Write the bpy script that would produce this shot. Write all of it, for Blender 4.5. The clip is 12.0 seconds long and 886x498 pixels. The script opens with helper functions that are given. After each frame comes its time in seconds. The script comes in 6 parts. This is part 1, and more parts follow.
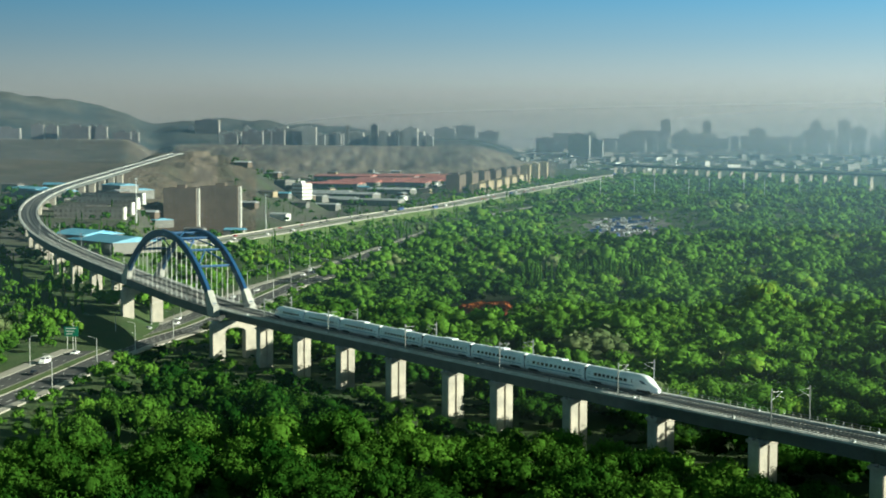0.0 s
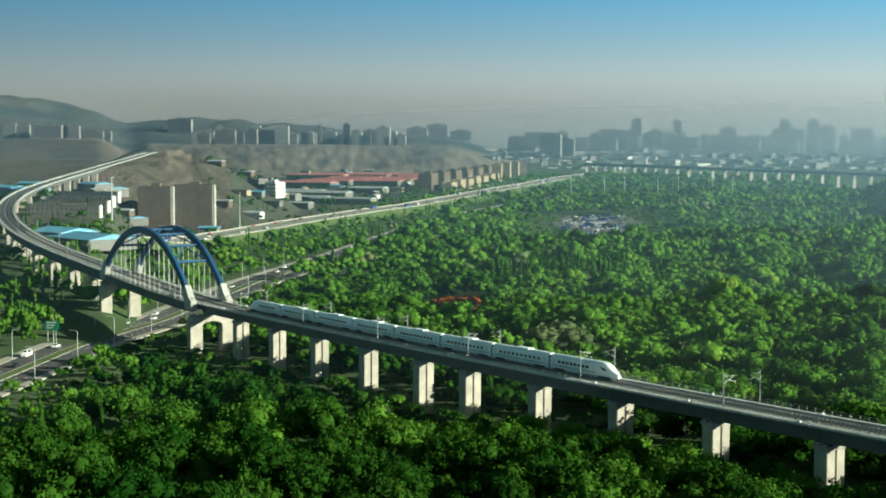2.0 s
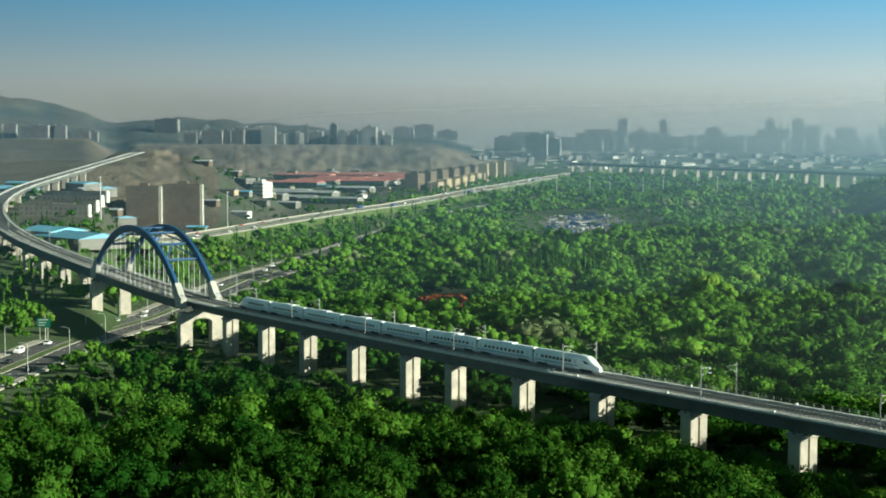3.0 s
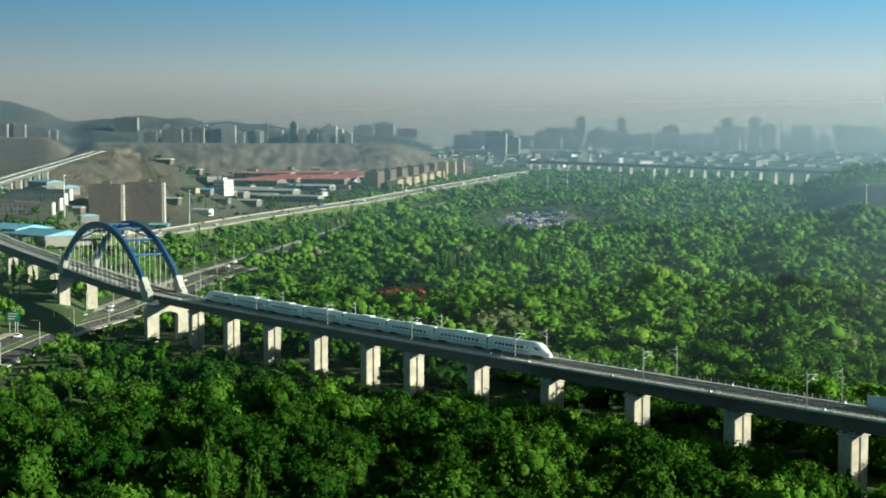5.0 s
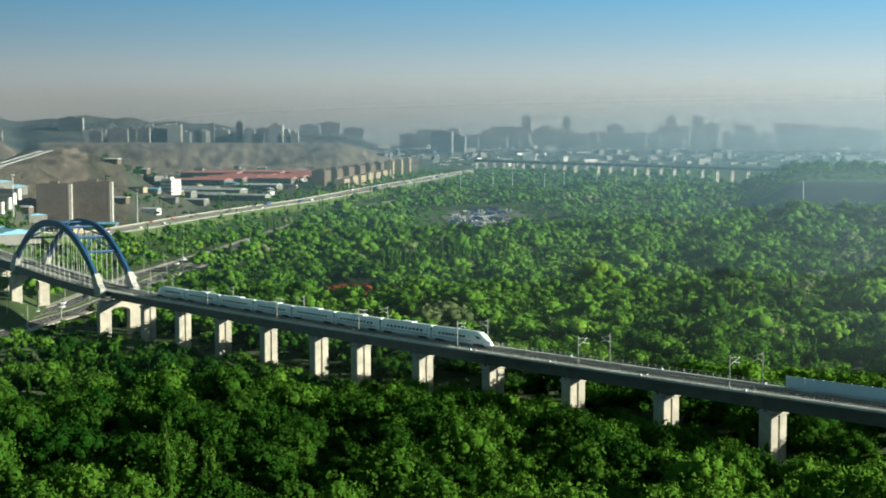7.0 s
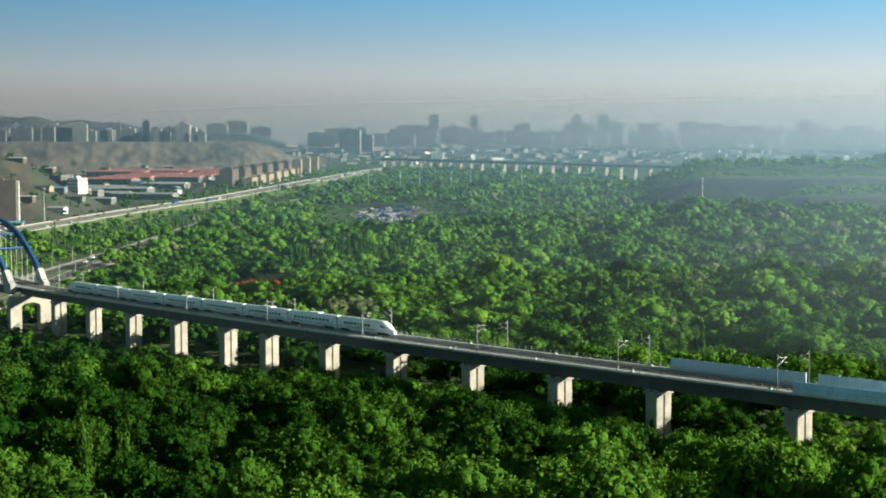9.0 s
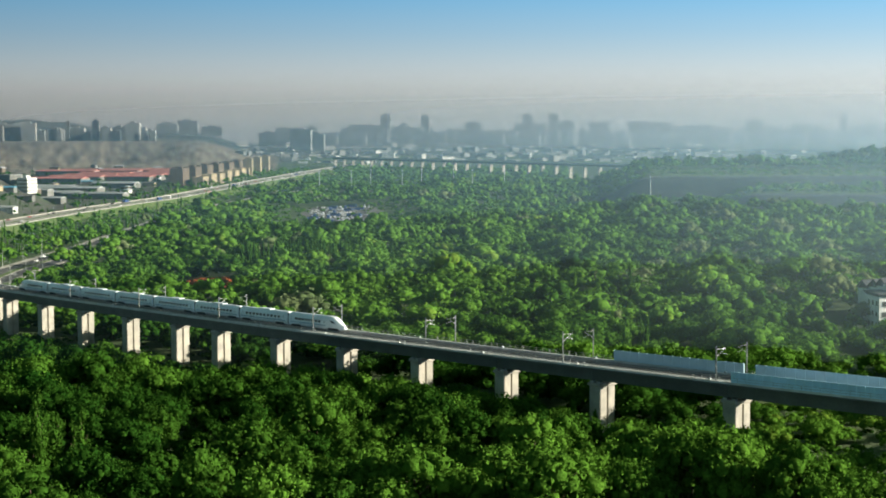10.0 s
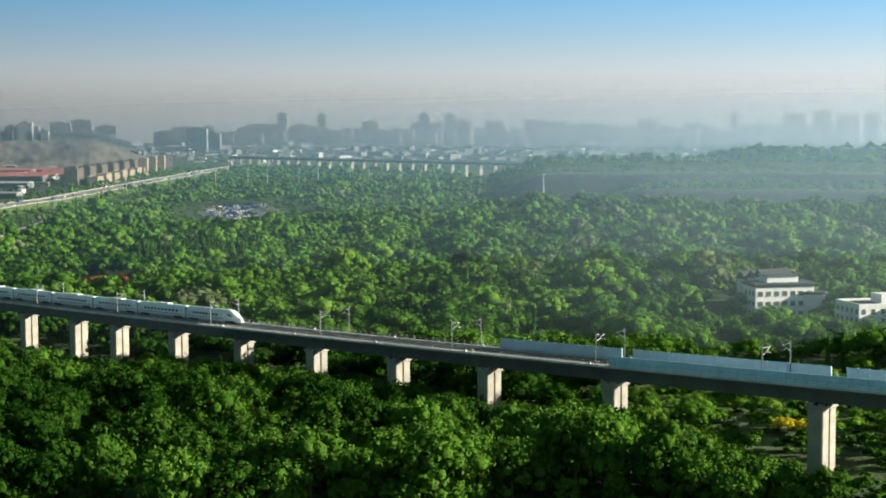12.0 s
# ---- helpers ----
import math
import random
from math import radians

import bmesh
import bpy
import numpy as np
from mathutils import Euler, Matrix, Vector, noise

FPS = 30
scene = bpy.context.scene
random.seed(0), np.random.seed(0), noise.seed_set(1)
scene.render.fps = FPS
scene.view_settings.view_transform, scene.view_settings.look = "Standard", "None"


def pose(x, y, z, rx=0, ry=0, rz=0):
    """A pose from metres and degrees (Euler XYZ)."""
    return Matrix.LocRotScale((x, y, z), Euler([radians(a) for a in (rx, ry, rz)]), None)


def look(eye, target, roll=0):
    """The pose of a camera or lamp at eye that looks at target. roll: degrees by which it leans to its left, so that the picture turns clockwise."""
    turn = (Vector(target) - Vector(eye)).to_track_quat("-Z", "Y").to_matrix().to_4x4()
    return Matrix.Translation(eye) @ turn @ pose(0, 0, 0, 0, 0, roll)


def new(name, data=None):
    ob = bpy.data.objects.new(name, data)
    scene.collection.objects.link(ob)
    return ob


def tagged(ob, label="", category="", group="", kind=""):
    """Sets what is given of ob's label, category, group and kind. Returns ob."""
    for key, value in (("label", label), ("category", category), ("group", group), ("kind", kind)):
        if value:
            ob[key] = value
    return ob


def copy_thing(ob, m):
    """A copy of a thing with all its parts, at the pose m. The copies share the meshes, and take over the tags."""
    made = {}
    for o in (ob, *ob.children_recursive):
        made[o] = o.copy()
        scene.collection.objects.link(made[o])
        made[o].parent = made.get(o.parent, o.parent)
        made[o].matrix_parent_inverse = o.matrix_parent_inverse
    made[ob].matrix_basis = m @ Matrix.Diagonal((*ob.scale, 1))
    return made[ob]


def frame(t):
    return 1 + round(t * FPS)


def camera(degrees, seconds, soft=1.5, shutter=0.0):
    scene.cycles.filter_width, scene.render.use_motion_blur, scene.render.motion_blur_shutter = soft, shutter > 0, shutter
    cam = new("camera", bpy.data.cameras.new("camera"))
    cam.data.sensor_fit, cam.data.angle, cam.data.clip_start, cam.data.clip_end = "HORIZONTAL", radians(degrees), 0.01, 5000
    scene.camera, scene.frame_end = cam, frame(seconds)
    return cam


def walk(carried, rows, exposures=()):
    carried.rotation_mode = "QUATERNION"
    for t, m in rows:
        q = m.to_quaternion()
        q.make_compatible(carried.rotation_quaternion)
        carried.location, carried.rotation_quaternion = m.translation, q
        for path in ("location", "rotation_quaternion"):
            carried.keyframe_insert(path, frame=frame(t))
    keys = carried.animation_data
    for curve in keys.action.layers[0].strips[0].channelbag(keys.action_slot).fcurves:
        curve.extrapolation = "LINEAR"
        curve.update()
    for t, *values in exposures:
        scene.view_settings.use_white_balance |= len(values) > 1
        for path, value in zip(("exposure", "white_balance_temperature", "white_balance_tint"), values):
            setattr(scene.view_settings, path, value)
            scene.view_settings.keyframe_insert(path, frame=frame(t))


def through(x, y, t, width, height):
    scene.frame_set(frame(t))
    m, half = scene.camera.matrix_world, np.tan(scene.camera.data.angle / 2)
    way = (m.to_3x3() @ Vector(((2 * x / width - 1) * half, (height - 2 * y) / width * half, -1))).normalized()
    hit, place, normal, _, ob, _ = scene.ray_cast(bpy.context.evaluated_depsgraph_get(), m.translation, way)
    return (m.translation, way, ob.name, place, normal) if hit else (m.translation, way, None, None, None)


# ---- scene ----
# ---- camera ----
PATH = [
    (0.0, (383.41, -207.25, 81.32), (296.802, -157.794, 74.042), 0.17),
    (0.5, (386.79, -209.06, 81.47), (300.333, -159.332, 74.168), 0.16),
    (1.0, (390.53, -210.87, 81.25), (304.395, -160.602, 73.937), 0.15),
    (1.5, (394.04, -212.89, 81.24), (308.076, -162.317, 73.928), 0.16),
    (2.0, (397.99, -214.98, 81.17), (312.285, -163.981, 73.842), 0.15),
    (2.5, (401.90, -217.31, 81.21), (316.387, -165.981, 73.880), 0.13),
    (3.0, (406.17, -219.66, 81.10), (320.914, -167.913, 73.771), 0.13),
    (5.0, (423.55, -229.66, 81.11), (339.679, -175.707, 73.681), 0.07),
    (5.5, (427.50, -232.13, 81.07), (344.008, -177.600, 73.651), 0.05),
    (6.0, (431.59, -234.40, 80.88), (348.664, -179.020, 73.452), 0.03),
    (6.5, (435.24, -236.63, 80.99), (352.783, -180.547, 73.534), -0.03),
    (8.5, (449.69, -245.50, 80.70), (370.201, -185.297, 73.147), -0.09),
    (9.0, (453.35, -247.62, 80.48), (374.944, -186.011, 72.909), -0.14),
    (9.5, (456.63, -249.74, 80.45), (379.046, -187.109, 72.859), -0.16),
    (10.0, (459.90, -251.94, 80.30), (383.496, -187.881, 72.677), -0.17),
    (10.5, (462.85, -254.10, 80.25), (387.228, -189.114, 72.633), -0.15),
    (11.0, (466.04, -256.17, 80.12), (391.808, -189.610, 72.460), -0.19),
    (11.5, (468.87, -258.27, 80.13), (395.510, -190.752, 72.448), -0.22),
    (12.0, (471.92, -260.49, 79.93), (399.966, -191.477, 72.225), -0.25),
]
cam = camera(32.33, 12.0, soft=1.8)
walk(cam, [(t, look(eye, target, roll)) for t, eye, target, roll in PATH], exposures=[(0.0, 1.15, 6480, -6), (6.0, 1.18, 6580, -1), (12.0, 1.24, 6720, 8)])

# ---- daylight ----
SUN_AZ, SUN_EL = radians(48), radians(17.5)      # azimuth from north (+y) towards east (+x)
world = bpy.data.worlds.new("sky")
scene.world = world
world.use_nodes = True
wn, wl = world.node_tree.nodes, world.node_tree.links
wn.clear()
sky = wn.new("ShaderNodeTexSky")
sky.sky_type = "NISHITA"
sky.sun_disc = False
sky.sun_elevation, sky.sun_rotation = SUN_EL, SUN_AZ
sky.air_density, sky.dust_density, sky.ozone_density = 1.2, 2.0, 1.0
coord = wn.new("ShaderNodeTexCoord")
sep = wn.new("ShaderNodeSeparateXYZ")
wl.new(coord.outputs["Generated"], sep.inputs[0])
ramp = wn.new("ShaderNodeValToRGB")              # smog layer near the horizon, by elevation
ramp.color_ramp.interpolation = "LINEAR"
els = ramp.color_ramp.elements
els[0].position, els[0].color = 0.0, (0.47, 0.455, 0.44, 1)
els[1].position, els[1].color = 1.0, (0.10, 0.25, 0.42, 1)
for p, c in ((0.09, (0.485, 0.46, 0.43, 1)), (0.17, (0.44, 0.443, 0.437, 1)), (0.25, (0.368, 0.415, 0.445, 1)), (0.33, (0.298, 0.39, 0.46, 1)), (0.42, (0.225, 0.36, 0.48, 1)), (0.52, (0.165, 0.335, 0.50, 1)), (0.64, (0.10, 0.30, 0.53, 1))):
    e = els.new(p)
    e.color = c
scale = wn.new("ShaderNodeMath")
scale.operation = "MULTIPLY"
scale.inputs[1].default_value = 6.5
wl.new(sep.outputs["Z"], scale.inputs[0])
wl.new(scale.outputs[0], ramp.inputs[0])
blend = wn.new("ShaderNodeMapRange")
blend.inputs["From Min"].default_value, blend.inputs["From Max"].default_value = 0.10, 0.30
wl.new(sep.outputs["Z"], blend.inputs["Value"])
dim = wn.new("ShaderNodeMix")
dim.data_type, dim.blend_type = "RGBA", "MULTIPLY"
dim.inputs["Factor"].default_value = 1.0
wl.new(sky.outputs[0], dim.inputs[6])
dim.inputs[7].default_value = (0.036, 0.047, 0.037, 1)
mixs = wn.new("ShaderNodeMix")
mixs.data_type = "RGBA"
wl.new(blend.outputs[0], mixs.inputs["Factor"])
wl.new(ramp.outputs[0], mixs.inputs[6])
wl.new(dim.outputs[2], mixs.inputs[7])
north = wn.new("ShaderNodeVectorMath")           # the smog is brighter towards the sun's side
north.operation = "DOT_PRODUCT"
wl.new(coord.outputs["Generated"], north.inputs[0])
north.inputs[1].default_value = (math.sin(SUN_AZ + 0.2), math.cos(SUN_AZ + 0.2), 0)
glow = wn.new("ShaderNodeMapRange")
glow.inputs["From Min"].default_value, glow.inputs["From Max"].default_value = -1.0, 1.0
glow.inputs["To Min"].default_value, glow.inputs["To Max"].default_value = 0.30, 1.99
wl.new(north.outputs["Value"], glow.inputs["Value"])
lit = wn.new("ShaderNodeMix")
lit.data_type, lit.blend_type = "RGBA", "MULTIPLY"
lit.inputs["Factor"].default_value = 1.0
wl.new(ramp.outputs[0], lit.inputs[6])
wl.new(glow.outputs[0], lit.inputs[7])
wl.new(lit.outputs[2], mixs.inputs[6])
back = wn.new("ShaderNodeBackground")
wl.new(mixs.outputs[2], back.inputs[0])
back.inputs[1].default_value = 0.71
out = wn.new("ShaderNodeOutputWorld")
wl.new(back.outputs[0], out.inputs[0])

sun = new("sun", bpy.data.lights.new("sun", "SUN"))
sun.data.energy, sun.data.angle, sun.data.color = 5.0, radians(0.6), (1.0, 0.93, 0.80)
to_sun = Vector((math.sin(SUN_AZ) * math.cos(SUN_EL), math.cos(SUN_AZ) * math.cos(SUN_EL), math.sin(SUN_EL)))
sun.matrix_world = look(to_sun * 500, (0, 0, 0))
# ---- materials ----
def material(name, colour, rough=0.7, metal=0.0, vary=0.25, size=3.0, bump=0.0, fine=12.0, spec=0.4, second=None, amount=0.5, each=0.0, run=None):
    """A surface with a coarse and a fine variation in world size, and relief. second: the colour of stains. each: change from piece to piece."""
    m = bpy.data.materials.new(name)
    m.use_nodes = True
    n, l = m.node_tree.nodes, m.node_tree.links
    b = n["Principled BSDF"]
    b.inputs["Roughness"].default_value, b.inputs["Metallic"].default_value = rough, metal
    b.inputs["Specular IOR Level"].default_value = spec
    geo = n.new("ShaderNodeNewGeometry")
    big, small = n.new("ShaderNodeTexNoise"), n.new("ShaderNodeTexNoise")
    big.inputs["Scale"].default_value, small.inputs["Scale"].default_value = 1 / size, fine / size
    big.inputs["Detail"].default_value, small.inputs["Detail"].default_value = 4, 3
    place = geo.outputs["Position"]
    if run:                              # streaks that run along one direction of the plan
        mp = n.new("ShaderNodeMapping")
        mp.vector_type = "TEXTURE"
        mp.inputs["Rotation"].default_value = (0, 0, radians(run[0]))
        mp.inputs["Scale"].default_value = (1, run[1], run[1])
        l.new(place, mp.inputs["Vector"])
        place = mp.outputs[0]
    for t in (big, small):
        l.new(place, t.inputs["Vector"])
    stain = n.new("ShaderNodeMix")
    stain.data_type = "RGBA"
    stain.inputs[6].default_value = (*colour, 1)
    stain.inputs[7].default_value = (*(second or [c * (1 - vary) for c in colour]), 1)
    sharp = n.new("ShaderNodeMapRange")
    sharp.inputs["From Min"].default_value, sharp.inputs["From Max"].default_value = 0.38, 0.66
    sharp.inputs["To Max"].default_value = min(1.0, amount * 2)
    l.new(big.outputs[0], sharp.inputs["Value"])
    l.new(sharp.outputs[0], stain.inputs["Factor"])
    grain = n.new("ShaderNodeMapRange")
    grain.inputs["From Min"].default_value, grain.inputs["From Max"].default_value = 0.25, 0.75
    grain.inputs["To Min"].default_value, grain.inputs["To Max"].default_value = 1 - vary * 0.7, 1 + vary * 0.5
    l.new(small.outputs[0], grain.inputs["Value"])
    mul = n.new("ShaderNodeMix")
    mul.data_type, mul.blend_type = "RGBA", "MULTIPLY"
    mul.inputs["Factor"].default_value = 1
    l.new(stain.outputs[2], mul.inputs[6])
    l.new(grain.outputs[0], mul.inputs[7])
    last = mul.outputs[2]
    if each:
        info = n.new("ShaderNodeObjectInfo")
        rng = n.new("ShaderNodeMapRange")
        rng.inputs["To Min"].default_value, rng.inputs["To Max"].default_value = 1 - each, 1 + each
        l.new(info.outputs["Random"], rng.inputs["Value"])
        own = n.new("ShaderNodeMix")
        own.data_type, own.blend_type = "RGBA", "MULTIPLY"
        own.inputs["Factor"].default_value = 1
        l.new(last, own.inputs[6])
        l.new(rng.outputs[0], own.inputs[7])
        last = own.outputs[2]
    l.new(last, b.inputs["Base Color"])
    if bump:
        bp = n.new("ShaderNodeBump")
        bp.inputs["Strength"].default_value, bp.inputs["Distance"].default_value = bump, size * 0.1
        l.new(small.outputs[0], bp.inputs["Height"])
        l.new(bp.outputs[0], b.inputs["Normal"])
    return m


def leaf_material(name, dark, light, dry=None, through=0.22, relief=1.3):
    """Leaves: colour goes from tree to tree by the mesh's own 'tint', a little from leaf to leaf, with sprays in fine relief; light comes through."""
    m = bpy.data.materials.new(name)
    m.use_nodes = True
    n, l = m.node_tree.nodes, m.node_tree.links
    n.clear()
    at = n.new("ShaderNodeAttribute")
    at.attribute_name = "tint"
    isl = n.new("ShaderNodeNewGeometry")
    add = n.new("ShaderNodeMath")
    add.operation = "MULTIPLY_ADD"
    l.new(isl.outputs["Random Per Island"], add.inputs[0])
    add.inputs[1].default_value = 0.12
    l.new(at.outputs["Fac"], add.inputs[2])
    r = n.new("ShaderNodeValToRGB")
    e = r.color_ramp.elements
    e[0].position, e[0].color = 0.1, (*dark, 1)
    e[1].position, e[1].color = 0.85, (*light, 1)
    if dry:
        k = e.new(1.0)
        k.color = (*dry, 1)
    l.new(add.outputs[0], r.inputs[0])
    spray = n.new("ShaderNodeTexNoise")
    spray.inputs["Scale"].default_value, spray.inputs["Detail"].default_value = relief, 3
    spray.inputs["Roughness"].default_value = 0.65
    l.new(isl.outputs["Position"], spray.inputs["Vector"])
    # the relief's hollows are darkened too: shade put into the leaf colour
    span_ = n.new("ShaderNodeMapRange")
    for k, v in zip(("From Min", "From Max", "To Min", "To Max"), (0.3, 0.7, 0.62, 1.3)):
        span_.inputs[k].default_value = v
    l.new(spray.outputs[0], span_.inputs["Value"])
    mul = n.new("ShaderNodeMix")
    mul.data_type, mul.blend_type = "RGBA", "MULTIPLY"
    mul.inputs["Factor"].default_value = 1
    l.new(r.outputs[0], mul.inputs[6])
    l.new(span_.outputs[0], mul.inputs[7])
    bp = n.new("ShaderNodeBump")
    bp.inputs["Strength"].default_value, bp.inputs["Distance"].default_value = 1.0, 0.55 / relief
    l.new(spray.outputs[0], bp.inputs["Height"])
    d, t, mx, o = (n.new(k) for k in ("ShaderNodeBsdfDiffuse", "ShaderNodeBsdfTranslucent", "ShaderNodeMixShader", "ShaderNodeOutputMaterial"))
    for k in (d, t):
        l.new(mul.outputs[2], k.inputs[0])
        l.new(bp.outputs[0], k.inputs["Normal"])
    mx.inputs[0].default_value = through
    l.new(d.outputs[0], mx.inputs[1])
    l.new(t.outputs[0], mx.inputs[2])
    l.new(mx.outputs[0], o.inputs[0])
    return m


CONCRETE = material("concrete", (0.42, 0.42, 0.39), 0.85, vary=0.22, size=4.0, bump=0.15, second=(0.32, 0.32, 0.30), each=0.06)
PIER = material("pier_concrete", (0.40, 0.37, 0.315), 0.85, vary=0.2, size=3.0, bump=0.15, second=(0.29, 0.275, 0.24), each=0.08)
# concrete like the piers', with the girders' shade put into its colour
GIRDER = material("shaded_girder_concrete", (0.13, 0.14, 0.135), 0.85, vary=0.2, size=5.0, bump=0.1, second=(0.10, 0.11, 0.105), each=0.05)
BALLAST = material("ballast", (0.078, 0.086, 0.092), 0.95, vary=0.45, size=1.5, bump=0.5, second=(0.055, 0.06, 0.066))
# the brightness of sunlit kerb tops is put into this concrete's colour
KERB = material("sunlit_kerb_concrete", (0.58, 0.59, 0.57), 0.8, vary=0.15, size=3.0, second=(0.40, 0.41, 0.39), each=0.05)
ARCH_BLUE = material("blue_steel_paint", (0.018, 0.075, 0.18), 0.45, vary=0.15, size=6.0, second=(0.015, 0.06, 0.145))
STEEL = material("galvanised_steel", (0.26, 0.28, 0.28), 0.5, 0.6, vary=0.15, size=1.0)
RAIL = material("rail_steel", (0.30, 0.29, 0.28), 0.35, 0.8, vary=0.15, size=1.0)
WHITE = material("white_paint", (0.86, 0.93, 0.94), 0.22, vary=0.06, size=6.0, second=(0.76, 0.80, 0.82))
GLASS_DARK = material("dark_window_glass", (0.02, 0.03, 0.045), 0.12, vary=0.2, size=3.0, spec=0.6)
ASPHALT = material("asphalt", (0.055, 0.057, 0.06), 0.9, vary=0.25, size=8.0, bump=0.2, second=(0.075, 0.076, 0.076))
PALE_ROAD = material("pale_road", (0.33, 0.32, 0.29), 0.9, vary=0.2, size=9.0, second=(0.24, 0.24, 0.22))
GROUND = material("undergrowth_and_soil", (0.036, 0.078, 0.018), 0.95, vary=0.5, size=9.0, bump=0.6, second=(0.058, 0.080, 0.024), amount=0.35)
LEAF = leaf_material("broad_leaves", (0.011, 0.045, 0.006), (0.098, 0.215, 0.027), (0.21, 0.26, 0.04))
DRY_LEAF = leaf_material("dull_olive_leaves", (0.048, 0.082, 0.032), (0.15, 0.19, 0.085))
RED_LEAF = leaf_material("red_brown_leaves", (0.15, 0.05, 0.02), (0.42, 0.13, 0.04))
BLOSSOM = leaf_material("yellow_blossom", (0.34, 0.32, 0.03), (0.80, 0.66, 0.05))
BARK = material("bark", (0.12, 0.09, 0.065), 0.95, vary=0.4, size=0.6, bump=0.5)
# ---- plan: ground, line of the railway ----
def smooth(a, b, v):
    u = np.clip((np.asarray(v, float) - a) / (b - a), 0, 1)
    return u * u * (3 - 2 * u)


def noise2(x, y, s, seed=0.0):
    """Cheap smooth relief, -1 to 1."""
    a, b = x / s + seed, y / s - seed * 1.7
    return (np.sin(a * 1.7 + 1.3 * np.sin(b * 1.1 + seed)) + np.sin(b * 1.9 + 1.1 * np.sin(a * 0.8)) + np.sin((a + b) * 1.3 + 2.0)) / 3


def bearing(x, y):
    """Bearing from the lookout over the valley (degrees, clockwise from +y) and the distance."""
    dx, dy = np.asarray(x, float) - 400, np.asarray(y, float) + 217
    return np.degrees(np.arctan2(dx, dy)), np.hypot(dx, dy)


def ground_z(x, y):
    """Height of the ground: a flat valley, higher towards the east, loess hills in the west and a spoil terrace in the north."""
    x, y = np.asarray(x, float), np.asarray(y, float)
    az, d = bearing(x, y)
    q = (x + 97) * 0.68 + (y + 92) * 0.73
    z = 2 + 0.036 * np.clip(q - 40, 0, 360) * smooth(2400, 1200, d) + 0.0125 * np.clip(d - 1500, 0, 3200)
    # slope in the west, under the curve of the railway, up to the first hill
    west = smooth(-70.2, -72.0, az) * smooth(120, 380, d) * smooth(-170, -120, az)
    wz = 4 + 34 * smooth(500, 1280, d) + 36 * smooth(1500, 2450, d) + 3.0 * noise2(x, y, 90, 1.0) * smooth(1200, 1700, d)
    z = z + (wz - z) * west
    fold = lambda q: 2 * np.abs(q - np.floor(q + 0.5))
    v0 = x * 0.8 + y * 0.6
    spur = np.exp(-((x + 1100) ** 2 + (y - 325) ** 2) / (2 * 62.0 ** 2))
    z = z + spur * np.clip(50 + 5 * noise2(x, y, 24, 7.0) + 6 * fold(v0 / 31 + 0.5 * noise2(x, y, 30, 2.0)) - z, 0, None)
    # the railway runs onto the hillside at the end of the viaduct
    u, v = (x + 859.2) * -0.863 + (y - 189) * 0.505, (x + 859.2) * 0.505 + (y - 189) * 0.863
    z = z + smooth(-8, 50, u) * smooth(470, 330, u) * np.clip((np.where(v > 0, 150, 58) - np.abs(v)) / np.where(v > 0, 143, 51), 0, 1) * np.clip(51.7 + 0.0435 * u + (6.0 * noise2(x, y, 9, 3.0) + 5.0 * noise2(x, y, 21, 2.2)) * smooth(8, 22, np.abs(v)) - z, 0, None)
    # the long eroded ridge
    along = smooth(-71.5, -70.0, az) * smooth(-56.0, -57.6, az)
    warp = az * 60 + 9 * noise2(x, y, 75, 1.5)
    gully = 22 * noise2(x, y, 90, 8.0) + 22 * fold(warp / 150 + 0.5 * noise2(x, y, 90, 2.0)) + 15 * fold(warp / 43 + 0.45 * noise2(x, y, 45, 6.0)) + 13 * fold(warp / 19.0 + 0.3 * noise2(x, y, 20, 4.0)) - 40 + noise2(x, y, 150, 3.0) * 34
    crest = 63 + 2.0 * noise2(x, y, 160, 4.0) - 34 * smooth(-59.4, -56.6, az)
    rise = smooth(2690, 3040, d + gully) ** 0.8
    z = z + along * rise * np.clip(crest - z, 0, None)
    # spoil terrace, two steps, and the wooded hill behind it
    north = smooth(-44.4, -41.2, az)
    back = smooth(-36.4, -33.0, az)
    edge = d + 16 * noise2(x, y, 60, 5.0)
    z = z + smooth(2700, 2050, d) * north * (6 * smooth(820, 1150, d) + 19 * smooth(1280, 1316, edge) + 11 * smooth(-39.0, -37, az) * smooth(1095, 1118, edge) * smooth(1330, 1270, edge) + 17 * back * smooth(1600, 2000, d))
    # far mountains in the west
    far = (22 + 70 * smooth(-70.5, -76.5, az) + 36 * smooth(-60, -67.5, az)) * smooth(-54, -61, az) + 5 * noise2(az * 30, az * 9, 30, 2.0)
    z = z + (np.clip(far, 0, None) + (13 * noise2(x, y, 110, 5.5) + 9 * noise2(x, y, 43, 6.5)) * smooth(-60, -66, az)) * smooth(3700, 4400, d)
    return z


def cap_z(x):
    u = (x - 90) / 100
    return 20 + 2.414 * u + 0.2508 * u * u


